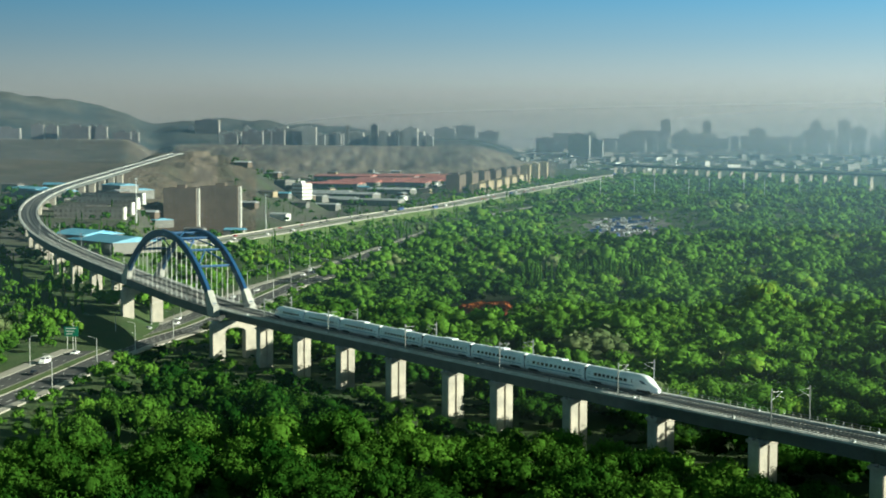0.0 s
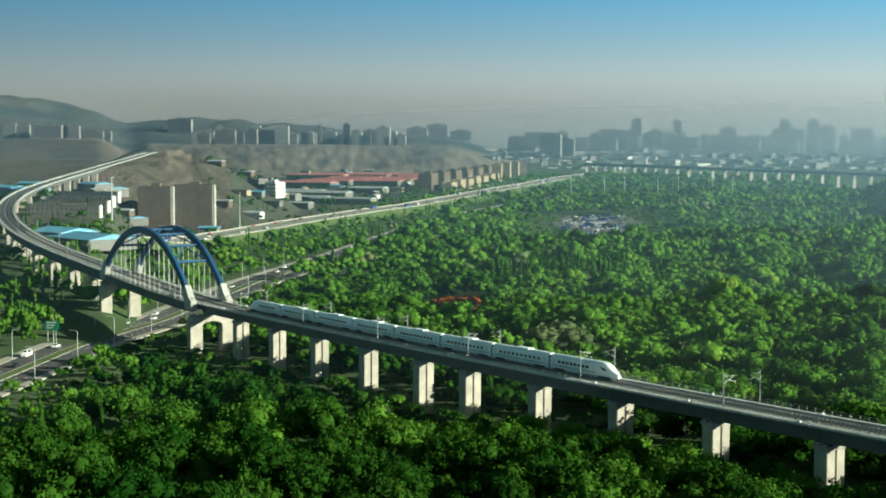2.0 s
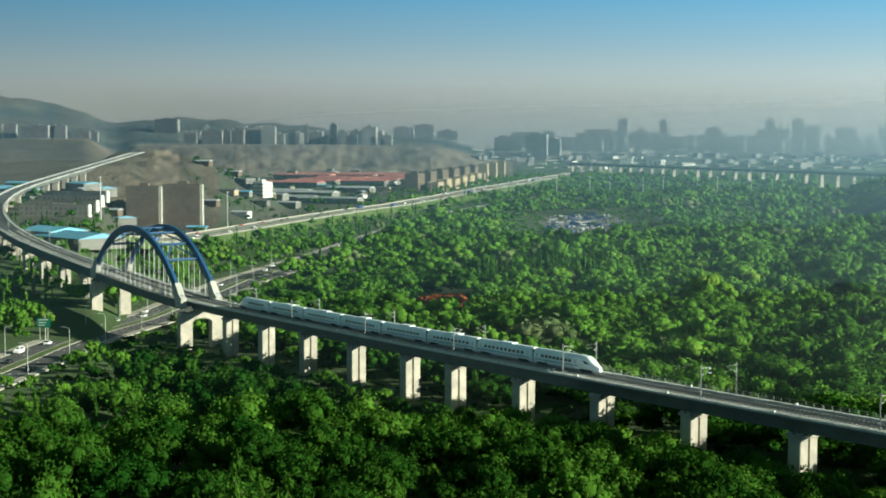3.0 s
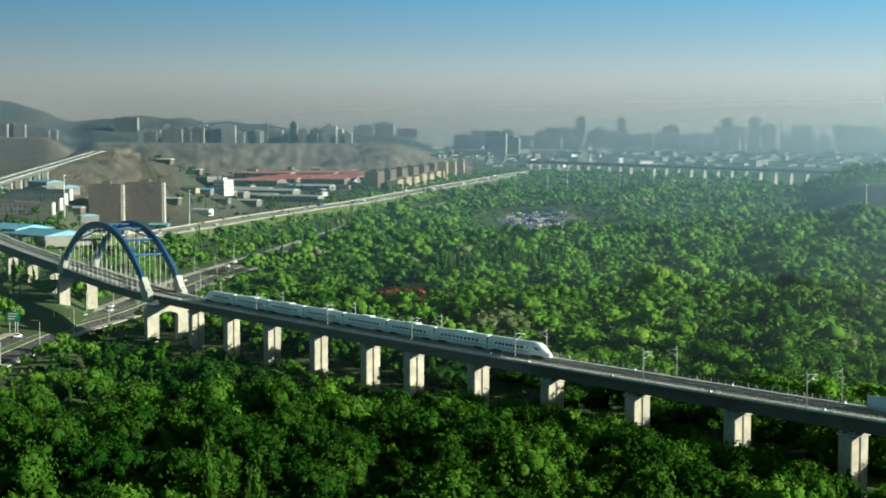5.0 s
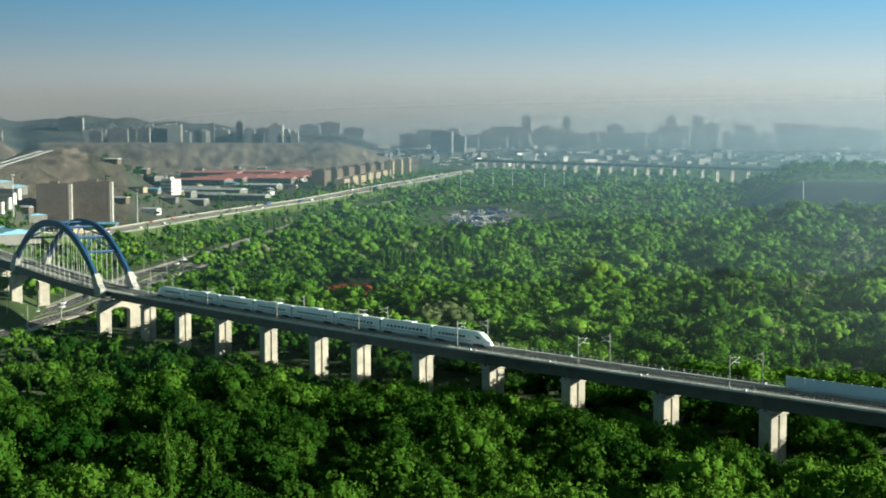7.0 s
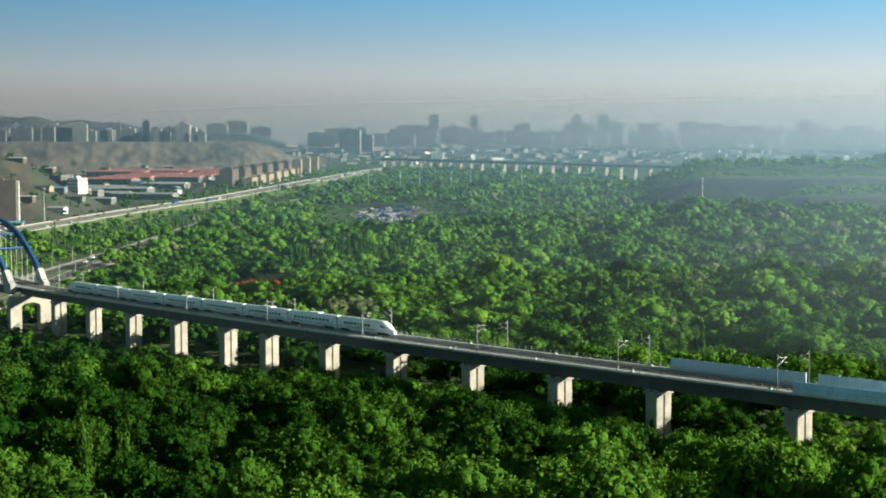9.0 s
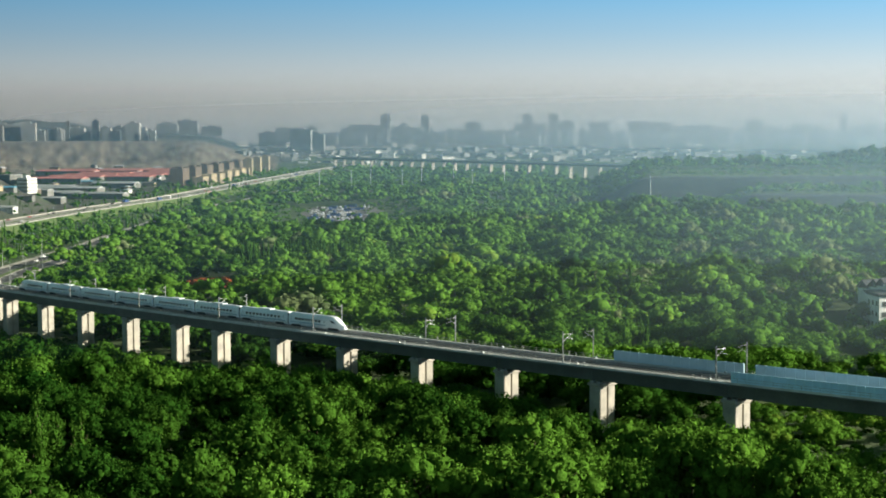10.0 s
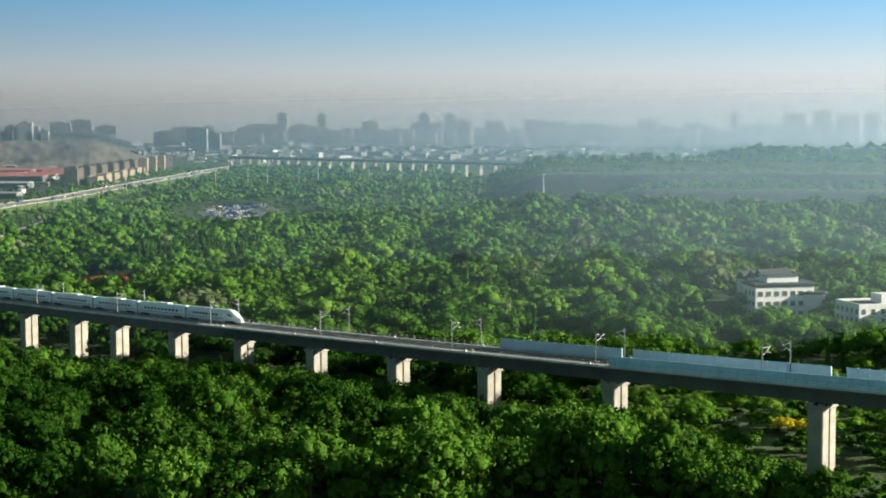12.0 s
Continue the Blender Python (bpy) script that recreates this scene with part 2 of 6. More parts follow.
def line_points(step=2.0, end=1150.0, start=430.0):
    """Points of the railway's centre line at deck level: x, y, z, heading and length from x = -100."""
    pts = []
    x = start
    while x > -100:
        pts.append((x, -3.0, float(cap_z(x)) + 3.9, 0.0, -100 - x))
        x -= step
    x, y, z, h, s, tail = -100.0, -3.0, float(cap_z(-100)) + 3.9, 0.0, 0.0, None
    while s < end:
        pts.append((x, y, z, h, s))
        c = min(max((s - 137.7) / 120, 0), 1)
        if h >= 0.458:
            tail = s if tail is None else tail
            c = max(0.0, 1 - (s - tail) / 120)
        h += step * c / 861
        x -= step * math.cos(h)
        y += step * math.sin(h)
        w = min(s / 80, 1)
        z += step * ((1 - w) * -0.0145 + w * (0.0435 if s < 1060 else 0.012))
        s += step
    return pts


# the divided road under the arch, and the highway on its embankment: x, y, height of the carriageway over the ground
LOWER = [(14, -168, 0.3), (-76, -98, 0.3), (-149, -43, 0.3), (-205, 1, 0.3), (-249, 34, 0.3), (-364, 120, 0.3), (-437, 187, 1.0), (-489, 236, 2.0), (-627, 348, 2.0), (-762, 458, 2.0), (-927, 618, 2.0), (-1054, 773, 2.0), (-1180, 940, 2.0)]
UPPER = [(-540, 98, 6.0), (-631, 195, 6.5), (-683, 247, 6.5), (-773, 332, 6.5), (-862, 420, 6.5), (-930, 491, 6.5), (-990, 570, 6.5), (-1105, 693, 6.5), (-1185, 778, 6.5), (-1270, 868, 6.5), (-1376, 988, 6.5), (-1450, 1062, 6.5), (-1600, 1236, 6.5), (-1760, 1420, 6.5)]


def road_axis(points, side=0.0, step=12.0):
    """Poses along a road, +x forwards and +y to its left, at carriageway level."""
    out = []
    for (ax, ay, az), (bx, by, bz) in zip(points, points[1:]):
        ll = math.hypot(bx - ax, by - ay)
        for k in range(max(1, int(ll / step))):
            f = k / max(1, int(ll / step))
            x, y = ax + (bx - ax) * f, ay + (by - ay) * f
            out.append([x, y, float(ground_z(x, y)) + az + (bz - az) * f, math.atan2(by - ay, bx - ax)])
    h = [o[3] for o in out]
    for i, o in enumerate(out):
        w = h[max(0, i - 3):i + 4]
        o[3] = sum(w) / len(w)
    zz = [o[2] for o in out]
    for i, o in enumerate(out):
        w = zz[max(0, i - 3):i + 4]
        o[2] = sum(w) / len(w)
    return [Matrix.Translation((x, y, z)) @ Matrix.Rotation(a, 4, "Z") @ Matrix.Translation((0, side, 0)) for x, y, z, a in out]


LINE = line_points()
LINE_S = np.array([p[4] for p in LINE])


def on_line(s, side=0.0, up=0.0):
    """A pose on the line: +x back along the line (towards growing x), +y to the far side."""
    i = int(np.clip(np.searchsorted(LINE_S, s), 1, len(LINE) - 1))
    a, b = LINE[i - 1], LINE[i]
    f = (s - a[4]) / (b[4] - a[4])
    x, y, z, h = (a[k] + (b[k] - a[k]) * f for k in range(4))
    slope = (b[2] - a[2]) / (b[4] - a[4])
    m = Matrix.Translation((x, y, z)) @ Matrix.Rotation(-h, 4, "Z") @ Matrix.Rotation(math.atan(slope), 4, "Y")
    return m @ Matrix.Translation((0, side, up))


# ---- mesh helpers ----
def part(name, bm, mat, parent=None, label=""):
    """Links a bmesh as one mesh object, under a thing or a part."""
    me = bpy.data.meshes.new(name)
    bm.to_mesh(me)
    bm.free()
    for mm in (mat if isinstance(mat, (list, tuple)) else [mat]):
        me.materials.append(mm)
    ob = new(name, me)
    if parent is not None:
        ob.parent = parent
    if label:
        ob["label"] = label
    return ob


def thing(name, m=None):
    ob = new(name)
    ob.empty_display_size = 0.5
    if m is not None:
        ob.matrix_basis = m
    return ob


def box(bm, x0, y0, z0, x1, y1, z1, mat=0, m=None):
    vs = [bm.verts.new((x, y, z)) for x in (x0, x1) for y in (y0, y1) for z in (z0, z1)]
    if m is not None:
        for v in vs:
            v.co = m @ v.co
    for f in ((0, 1, 3, 2), (4, 6, 7, 5), (0, 4, 5, 1), (2, 3, 7, 6), (0, 2, 6, 4), (1, 5, 7, 3)):
        bm.faces.new([vs[i] for i in f]).material_index = mat
    return vs


def bar(bm, a, b, r, n=6, r2=None, mat=0):
    """A round bar from a to b."""
    a, b = Vector(a), Vector(b)
    d = (b - a).normalized()
    u = d.orthogonal().normalized()
    w = d.cross(u)
    rings = []
    for p, rr in ((a, r), (b, r if r2 is None else r2)):
        rings.append([bm.verts.new(p + (u * math.cos(k * 2 * math.pi / n) + w * math.sin(k * 2 * math.pi / n)) * rr) for k in range(n)])
    for k in range(n):
        bm.faces.new((rings[0][k], rings[0][(k + 1) % n], rings[1][(k + 1) % n], rings[1][k])).material_index = mat
    bm.faces.new(rings[0][::-1]).material_index = mat
    bm.faces.new(rings[1]).material_index = mat


def sweep(bm, outline, poses, close=True, caps=True, mat=0):
    """A section (y, z) carried along poses."""
    rings = [[bm.verts.new(m @ Vector((0, y, z))) for y, z in outline] for m in poses]
    n = len(outline)
    for a, b in zip(rings, rings[1:]):
        for k in range(n if close else n - 1):
            bm.faces.new((a[k], a[(k + 1) % n], b[(k + 1) % n], b[k])).material_index = mat
    if caps and close:
        bm.faces.new(rings[0]).material_index = mat
        bm.faces.new(rings[-1][::-1]).material_index = mat


def soup(name, verts, faces, mats, tint=None, mat_index=None, parent=None):
    """A mesh from arrays: verts (n,3), faces (m,3) or (m,4)."""
    me = bpy.data.meshes.new(name)
    verts, faces = np.ascontiguousarray(verts, np.float32), np.ascontiguousarray(faces, np.int32)
    k = faces.shape[1]
    me.vertices.add(len(verts))
    me.vertices.foreach_set("co", verts.ravel())
    me.loops.add(faces.size)
    me.loops.foreach_set("vertex_index", faces.ravel())
    me.polygons.add(len(faces))
    me.polygons.foreach_set("loop_start", np.arange(0, faces.size, k, dtype=np.int32))
    if mat_index is not None:
        me.polygons.foreach_set("material_index", np.ascontiguousarray(mat_index, np.int32))
    if tint is not None:
        me.attributes.new("tint", "FLOAT", "POINT").data.foreach_set("value", np.ascontiguousarray(tint, np.float32))
    me.update(calc_edges=True)
    for m in mats:
        me.materials.append(m)
    ob = new(name, me)
    if parent is not None:
        ob.parent = parent
    return ob
# ---- ground ----
LOESS = material("loess_hillside", (0.25, 0.205, 0.155), 0.95, vary=0.8, size=15.0, bump=0.8, fine=4.0, second=(0.075, 0.062, 0.05), amount=0.5, run=(64, 5.0))
BROWN_HILL = material("brown_hillside", (0.098, 0.078, 0.058), 0.95, vary=0.5, size=38.0, bump=0.7, fine=9.0, second=(0.050, 0.049, 0.033), amount=0.5)
# scrub colour with the blue of distant haze mixed into it
SCRUB = material("scrub_mountain", (0.024, 0.046, 0.056), 0.95, vary=0.5, size=110.0, fine=6.0, second=(0.085, 0.092, 0.085), amount=0.45)
TOWN_SOIL = material("town_soil", (0.06, 0.06, 0.05), 0.95, vary=0.35, size=40.0, fine=8.0, second=(0.05, 0.07, 0.035), amount=0.6)
# slopes facing away from the sun: their shade is put into the colour
SPOIL = material("shaded_spoil_slope", (0.012, 0.021, 0.028), 0.95, vary=0.3, size=45.0, bump=0.1, second=(0.022, 0.032, 0.034), amount=0.4, run=(40, 1.4))
GRASS = material("rough_grass_and_earth", (0.060, 0.125, 0.030), 0.95, vary=0.45, size=7.0, bump=0.5, second=(0.12, 0.13, 0.075), amount=0.35)


def ground_mesh():
    ga = np.radians(np.concatenate([np.linspace(-200, -82, 30), np.linspace(-81.7, -24, 330), np.linspace(-23, 160, 40)]))
    gd = np.concatenate([np.linspace(0, 240, 20), np.linspace(250, 1500, 100), np.linspace(1510, 3300, 120), np.linspace(3330, 4850, 45)])
    A, D = np.meshgrid(ga, gd)
    X, Y = 400 + D * np.sin(A), -217 + D * np.cos(A)
    Z = ground_z(X, Y)
    n = len(ga)
    i = (np.arange(len(gd) - 1)[:, None] * n + np.arange(n - 1)[None]).ravel()
    F = np.stack([i, i + n, i + 1 + n, i + 1], 1)
    az, d = np.degrees(A), D
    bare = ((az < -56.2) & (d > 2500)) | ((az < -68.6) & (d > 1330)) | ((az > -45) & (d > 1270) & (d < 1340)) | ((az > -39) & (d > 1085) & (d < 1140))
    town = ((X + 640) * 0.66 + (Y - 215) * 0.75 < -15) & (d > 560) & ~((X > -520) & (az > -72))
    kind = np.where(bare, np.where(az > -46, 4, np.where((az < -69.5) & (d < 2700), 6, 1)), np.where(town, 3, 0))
    kind = np.where((az < -67.2) & (d > 1220) & (d <= 1700) & (kind != 1), 6, kind)
    kind = np.where(d > 3500, 2, kind)
    kind = np.where((X > 212) & (X < 345) & (Y > 4) & (Y < 94), 5, kind)
    mi = kind.ravel()[F[:, 0]]
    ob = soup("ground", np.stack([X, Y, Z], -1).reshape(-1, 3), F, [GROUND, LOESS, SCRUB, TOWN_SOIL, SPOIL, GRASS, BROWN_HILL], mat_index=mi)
    ob.data.polygons.foreach_set("use_smooth", np.ones(len(F), bool))
    return tagged(ob, "green valley floor rising to bare eroded loess hills", "ground", kind="structure")


ground_mesh()

# ---- haze: added translucent sheets that scatter daylight in place of hazy air ----
def smog(radius, colour, bank):
    """Scatters light in place of hazy air; thin near the ground, thickest higher up, gone at the height top, denser in
    the north.
    """
    m = bpy.data.materials.new("smog")
    m.use_nodes = True
    n, l = m.node_tree.nodes, m.node_tree.links
    n.clear()

    def ranged(value, a, b, c, d, kind="SMOOTHSTEP"):
        r = n.new("ShaderNodeMapRange")
        r.interpolation_type = kind
        for k, v in zip(("From Min", "From Max", "To Min", "To Max"), (a, b, c, d)):
            r.inputs[k].default_value = v
        l.new(value, r.inputs["Value"])
        return r.outputs[0]

    def calc(op, a, b):
        k = n.new("ShaderNodeMath")
        k.operation = op
        for i, v in enumerate((a, b)):
            if isinstance(v, (int, float)):
                k.inputs[i].default_value = v
            else:
                l.new(v, k.inputs[i])
        return k.outputs[0]

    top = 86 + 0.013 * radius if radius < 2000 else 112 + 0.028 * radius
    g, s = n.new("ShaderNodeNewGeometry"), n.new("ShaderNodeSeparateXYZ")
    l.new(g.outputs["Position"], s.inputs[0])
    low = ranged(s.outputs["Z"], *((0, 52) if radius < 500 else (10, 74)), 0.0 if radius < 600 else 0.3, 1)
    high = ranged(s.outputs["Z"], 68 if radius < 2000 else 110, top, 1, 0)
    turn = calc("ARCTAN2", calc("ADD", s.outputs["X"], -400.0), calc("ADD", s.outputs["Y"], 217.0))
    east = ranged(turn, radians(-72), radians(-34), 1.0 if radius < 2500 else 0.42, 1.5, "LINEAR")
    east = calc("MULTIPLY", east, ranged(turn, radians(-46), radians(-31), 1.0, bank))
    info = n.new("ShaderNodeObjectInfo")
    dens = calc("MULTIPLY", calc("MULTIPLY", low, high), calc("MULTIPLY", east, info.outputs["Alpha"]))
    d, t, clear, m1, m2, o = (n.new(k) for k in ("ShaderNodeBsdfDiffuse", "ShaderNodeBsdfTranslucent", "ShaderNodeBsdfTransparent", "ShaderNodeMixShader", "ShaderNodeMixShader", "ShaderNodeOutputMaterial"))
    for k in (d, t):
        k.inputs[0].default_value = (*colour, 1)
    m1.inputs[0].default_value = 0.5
    l.new(d.outputs[0], m1.inputs[1])
    l.new(t.outputs[0], m1.inputs[2])
    l.new(dens, m2.inputs[0])
    l.new(clear.outputs[0], m2.inputs[1])
    l.new(m1.outputs[0], m2.inputs[2])
    l.new(m2.outputs[0], o.inputs[0])
    return m


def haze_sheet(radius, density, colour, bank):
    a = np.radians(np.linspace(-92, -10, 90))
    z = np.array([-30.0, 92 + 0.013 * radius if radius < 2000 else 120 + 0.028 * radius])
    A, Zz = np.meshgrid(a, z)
    r = radius - (Zz - 10) * 1.4          # the added sheets lean so that the sun lights them
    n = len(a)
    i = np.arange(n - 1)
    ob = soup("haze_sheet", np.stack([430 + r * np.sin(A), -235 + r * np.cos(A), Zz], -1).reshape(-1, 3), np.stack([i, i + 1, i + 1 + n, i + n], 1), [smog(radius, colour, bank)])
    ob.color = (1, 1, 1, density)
    return tagged(ob, "thin pale sheet standing in for haze over the valley", "haze", "smog over the valley", "structure")


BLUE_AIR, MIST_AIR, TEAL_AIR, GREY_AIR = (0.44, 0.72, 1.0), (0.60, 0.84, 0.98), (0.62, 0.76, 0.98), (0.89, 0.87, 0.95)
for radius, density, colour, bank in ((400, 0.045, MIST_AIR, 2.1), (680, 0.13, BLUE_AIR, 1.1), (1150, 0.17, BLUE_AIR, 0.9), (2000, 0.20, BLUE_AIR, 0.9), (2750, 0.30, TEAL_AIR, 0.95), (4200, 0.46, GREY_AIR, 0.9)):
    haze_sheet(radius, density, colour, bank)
# ---- viaduct ----
BARRIER_GREY = material("grey_metal_barrier", (0.44, 0.60, 0.70), 0.6, 0.0, vary=0.08, size=4.0, second=(0.38, 0.54, 0.63))
BARRIER_BLUE = material("pale_blue_barrier", (0.52, 0.76, 0.90), 0.45, vary=0.12, size=3.0, second=(0.46, 0.68, 0.82), each=0.05)
BARRIER_PANE = material("milky_barrier_pane", (0.46, 0.72, 0.90), 0.35, vary=0.1, size=3.0, second=(0.40, 0.64, 0.80), each=0.10)
BEARING = material("dark_bearing_rubber", (0.03, 0.03, 0.032), 0.8, vary=0.2, size=0.5)
HANGER = material("pale_hanger_sleeve", (0.62, 0.63, 0.60), 0.5, vary=0.1, size=2.0)

PIER_X = [362.0, 310.1, 257.9, 219.2, 187.0, 154.2, 121.5, 88.7, 55.9, 31.2, -1.5, -34.4, -66.4, -97.0]
ARCH_R, ARCH_L = -126.0, -225.0
SUPPORTS = [-530.0] + [-100 - x for x in PIER_X] + [-100 - ARCH_R, -100 - ARCH_L] + [125 + 32.7 * k for k in range(1, 30)]


def rounded_rect(w, d, r, n=3):
    pts = []
    for cx, cy, a0 in ((w / 2 - r, d / 2 - r, 0), (-w / 2 + r, d / 2 - r, 90), (-w / 2 + r, -d / 2 + r, 180), (w / 2 - r, -d / 2 + r, 270)):
        for k in range(n + 1):
            a = radians(a0 + 90 * k / n)
            pts.append((cx + r * math.cos(a), cy + r * math.sin(a)))
    return pts


def prism(bm, outline, z0, z1, top=1.0, mat=0):
    a = [bm.verts.new((x, y, z0)) for x, y in outline]
    b = [bm.verts.new((x * top, y * top, z1)) for x, y in outline]
    n = len(outline)
    for k in range(n):
        bm.faces.new((a[k], a[(k + 1) % n], b[(k + 1) % n], b[k])).material_index = mat
    bm.faces.new(b).material_index = mat
    bm.faces.new(a[::-1]).material_index = mat


def viaduct_pier(m, height):
    """A pier with its cap's top at the origin of m: two shaft halves with a recessed slot, a cap and bearing plinths."""
    p = thing("viaduct_pier", m)
    bm = bmesh.new()
    # outline with slots in the two long faces
    half = [(1.55, -2.45), (1.75, -2.25), (1.75, -0.30), (1.1, -0.30), (1.1, 0.30), (1.75, 0.30), (1.75, 2.25), (1.55, 2.45)]
    out = half + [(-x, -y) for x, y in half]
    prism(bm, out, -height, -0.80)
    part("shaft", bm, PIER, p)
    bm = bmesh.new()
    prism(bm, rounded_rect(3.6, 5.0, 0.3), -0.797, -0.55, 1.06)
    prism(bm, rounded_rect(4.0, 5.7, 0.25), -0.547, 0.0)
    part("cap", bm, PIER, p)
    for sx in (-1.1, 1.1):
        for sy in (-1.9, 1.9):
            bm = bmesh.new()
            box(bm, sx - 0.5, sy - 0.5, 0.0, sx + 0.5, sy + 0.5, 0.42)
            pl = part("bearing_plinth", bm, CONCRETE, p)
            bm = bmesh.new()
            box(bm, sx - 0.35, sy - 0.35, 0.423, sx + 0.35, sy + 0.35, 0.70)
            part("bearing", bm, BEARING, pl)
    return p


def upright(s, drop):
    m = on_line(s)
    h = math.atan2(m[1][0], m[0][0])
    return Matrix.Translation(m.translation - Vector((0, 0, drop))) @ Matrix.Rotation(h, 4, "Z")


for i, s in enumerate(SUPPORTS[1:]):
    if s in (-100 - ARCH_R, -100 - ARCH_L) or s > 840:
        continue
    m = upright(s, 5.7 if 150 < s < 330 else 3.9)
    foot = float(ground_z(m[0][3], m[1][3]))
    if m[2][3] - foot < 1.5:
        continue
    tagged(viaduct_pier(m, m[2][3] - foot + 0.6), "pale concrete railway pier with a recessed vertical slot", "pier", "piers of the viaduct")

DEEP = (120.0, 330.0)        # stretch with deeper girders beyond the arch
GIRDER_OUT = [(-5.6, 0.0), (-5.6, -0.32), (-3.3, -0.75), (-2.75, -3.2), (2.75, -3.2), (3.3, -0.75), (5.6, -0.32), (5.6, 0.0)]


def span(s0, s1, wide=0.0, rails=True):
    """One girder with its slab edge, kerbs and railings."""
    t = thing("viaduct_span")
    st = max(3, int((s1 - s0) / 5) + 1)
    ss = np.linspace(s0 + 0.06, s1 - 0.06, st)
    poses = [on_line(s) for s in ss]
    bm = bmesh.new()
    low = -5.0 if DEEP[0] < s0 < DEEP[1] else -3.2
    outl = [(y + math.copysign(wide, y), low if z < -3 else z) for y, z in GIRDER_OUT]
    sweep(bm, outl, poses)
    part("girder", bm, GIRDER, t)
    for sd in (-1, 1):
        e = 5.6 + wide
        bm = bmesh.new()
        prof = [(sd * (e - 0.36), -0.002), (sd * (e + 0.05), -0.002), (sd * (e + 0.05), 0.42), (sd * (e - 0.36), 0.42)]
        sweep(bm, prof, poses)
        part("kerb", bm, KERB, t)
        bm = bmesh.new()
        prof = [(sd * 4.25, -0.002), (sd * 4.95, -0.002), (sd * 4.95, 0.5), (sd * 4.25, 0.5)]
        sweep(bm, prof, poses)
        part("cable_trough_wall", bm, KERB, t)
        if rails:
            bm = bmesh.new()
            n = max(2, int((s1 - s0) / 2.2))
            for k in range(n + 1):
                m = on_line(s0 + 0.2 + (s1 - s0 - 0.4) * k / n)
                box(bm, -0.03, sd * (e - 0.12) - 0.03, 0.40, 0.03, sd * (e - 0.12) + 0.03, 1.35, m=m)
            for z in (0.85, 1.35):
                sweep(bm, [(sd * (e - 0.12) - 0.025, z - 0.025), (sd * (e - 0.12) + 0.025, z - 0.025), (sd * (e - 0.12) + 0.025, z + 0.025), (sd * (e - 0.12) - 0.025, z + 0.025)], poses)
            part("railing", bm, STEEL, t)
    return t


for a, b in zip(SUPPORTS, SUPPORTS[1:]):
    if b > 1120:
        break
    if abs(a - (-100 - ARCH_R)) < 0.1:
        continue
    tagged(span(a, b), "grey concrete box girder span with kerbs and railings", "bridge span", "spans of the viaduct")


def track(side, name_label):
    t = thing("railway_track")
    ss = np.arange(-528, 1110, 6.0)
    poses = [on_line(s) for s in ss]
    bm = bmesh.new()
    sweep(bm, [(side - 2.05, 0.004), (side + 2.05, 0.004), (side + 1.5, 0.17), (side - 1.5, 0.17)], poses)
    part("ballast_bed", bm, BALLAST, t)
    for o in (-0.75, 0.75):
        bm = bmesh.new()
        y = side + o
        sweep(bm, [(y - 0.06, 0.17), (y + 0.06, 0.17), (y + 0.045, 0.36), (y - 0.045, 0.36)], poses)
        part("rail", bm, RAIL, t)
    vs, fs = [], []
    for s in np.arange(-525, 300, 1.2):
        m = on_line(s)
        k = len(vs)
        for x, y in ((-0.14, side - 1.3), (0.14, side - 1.3), (0.14, side + 1.3), (-0.14, side + 1.3)):
            vs.append(m @ Vector((x, y, 0.215)))
            vs.append(m @ Vector((x, y, 0.10)))
        fs += [(k, k + 2, k + 4, k + 6), (k, k + 1, k + 3, k + 2), (k + 2, k + 3, k + 5, k + 4), (k + 4, k + 5, k + 7, k + 6), (k + 6, k + 7, k + 1, k)]
    sl = soup("sleeper", np.array([v[:] for v in vs]), np.array(fs), [CONCRETE], parent=t)
    tagged(sl, kind="stuff")
    return tagged(t, name_label, "track", "tracks of the viaduct")


track(-2.2, "ballasted railway track with concrete sleepers and worn rails")
track(2.2, "ballasted railway track with concrete sleepers and worn rails")


# ---- catenary masts ----
def catenary_mast():
    """A steel post with a cantilever towards the track at +y; base at the origin."""
    p = thing("catenary_mast")
    bm = bmesh.new()
    for a, b in (((-0.10, -0.12), (0.10, -0.09)), ((-0.10, 0.09), (0.10, 0.12)), ((-0.02, -0.09), (0.02, 0.09))):
        box(bm, a[0], a[1], 0, b[0], b[1], 7.4)
    part("post", bm, STEEL, p)
    bm = bmesh.new()
    bar(bm, (0, 0.15, 5.3), (0, 2.9, 6.7), 0.035)
    bar(bm, (0, 0.15, 6.8), (0, 2.9, 6.7), 0.03)
    bar(bm, (0, 1.3, 5.9), (0, 3.2, 5.5), 0.035)
    part("cantilever", bm, STEEL, p)
    for z in (5.3, 6.8):
        bm = bmesh.new()
        bar(bm, (0, 0.25, z), (0, 0.75, z + (0.26 if z < 6 else -0.02)), 0.085, 8)
        part("insulator", bm, CONCRETE, p)
    bm = bmesh.new()
    box(bm, -0.3, -0.3, -0.1, 0.3, 0.3, 0.06)
    part("base_plate", bm, CONCRETE, p)
    return tagged(p, "galvanised steel catenary mast with a bracket arm", "mast", "catenary masts of the railway")


mast = None
for x in [13.5 + 49.5 * k for k in range(-8, 5)] + [256.5, 299.5, 346.0]:
    if ARCH_L - 5 < x < ARCH_R + 5:
        continue
    s = -100 - x
    for sd in (-1, 1):
        m = on_line(s)
        pm = Matrix.Translation(m @ Vector((0, sd * 4.95, 0.1))) @ Matrix.Rotation(0 if sd < 0 else math.pi, 4, "Z")
        if mast is None:
            mast = catenary_mast()
            mast.matrix_basis = pm
        else:
            copy_thing(mast, pm)


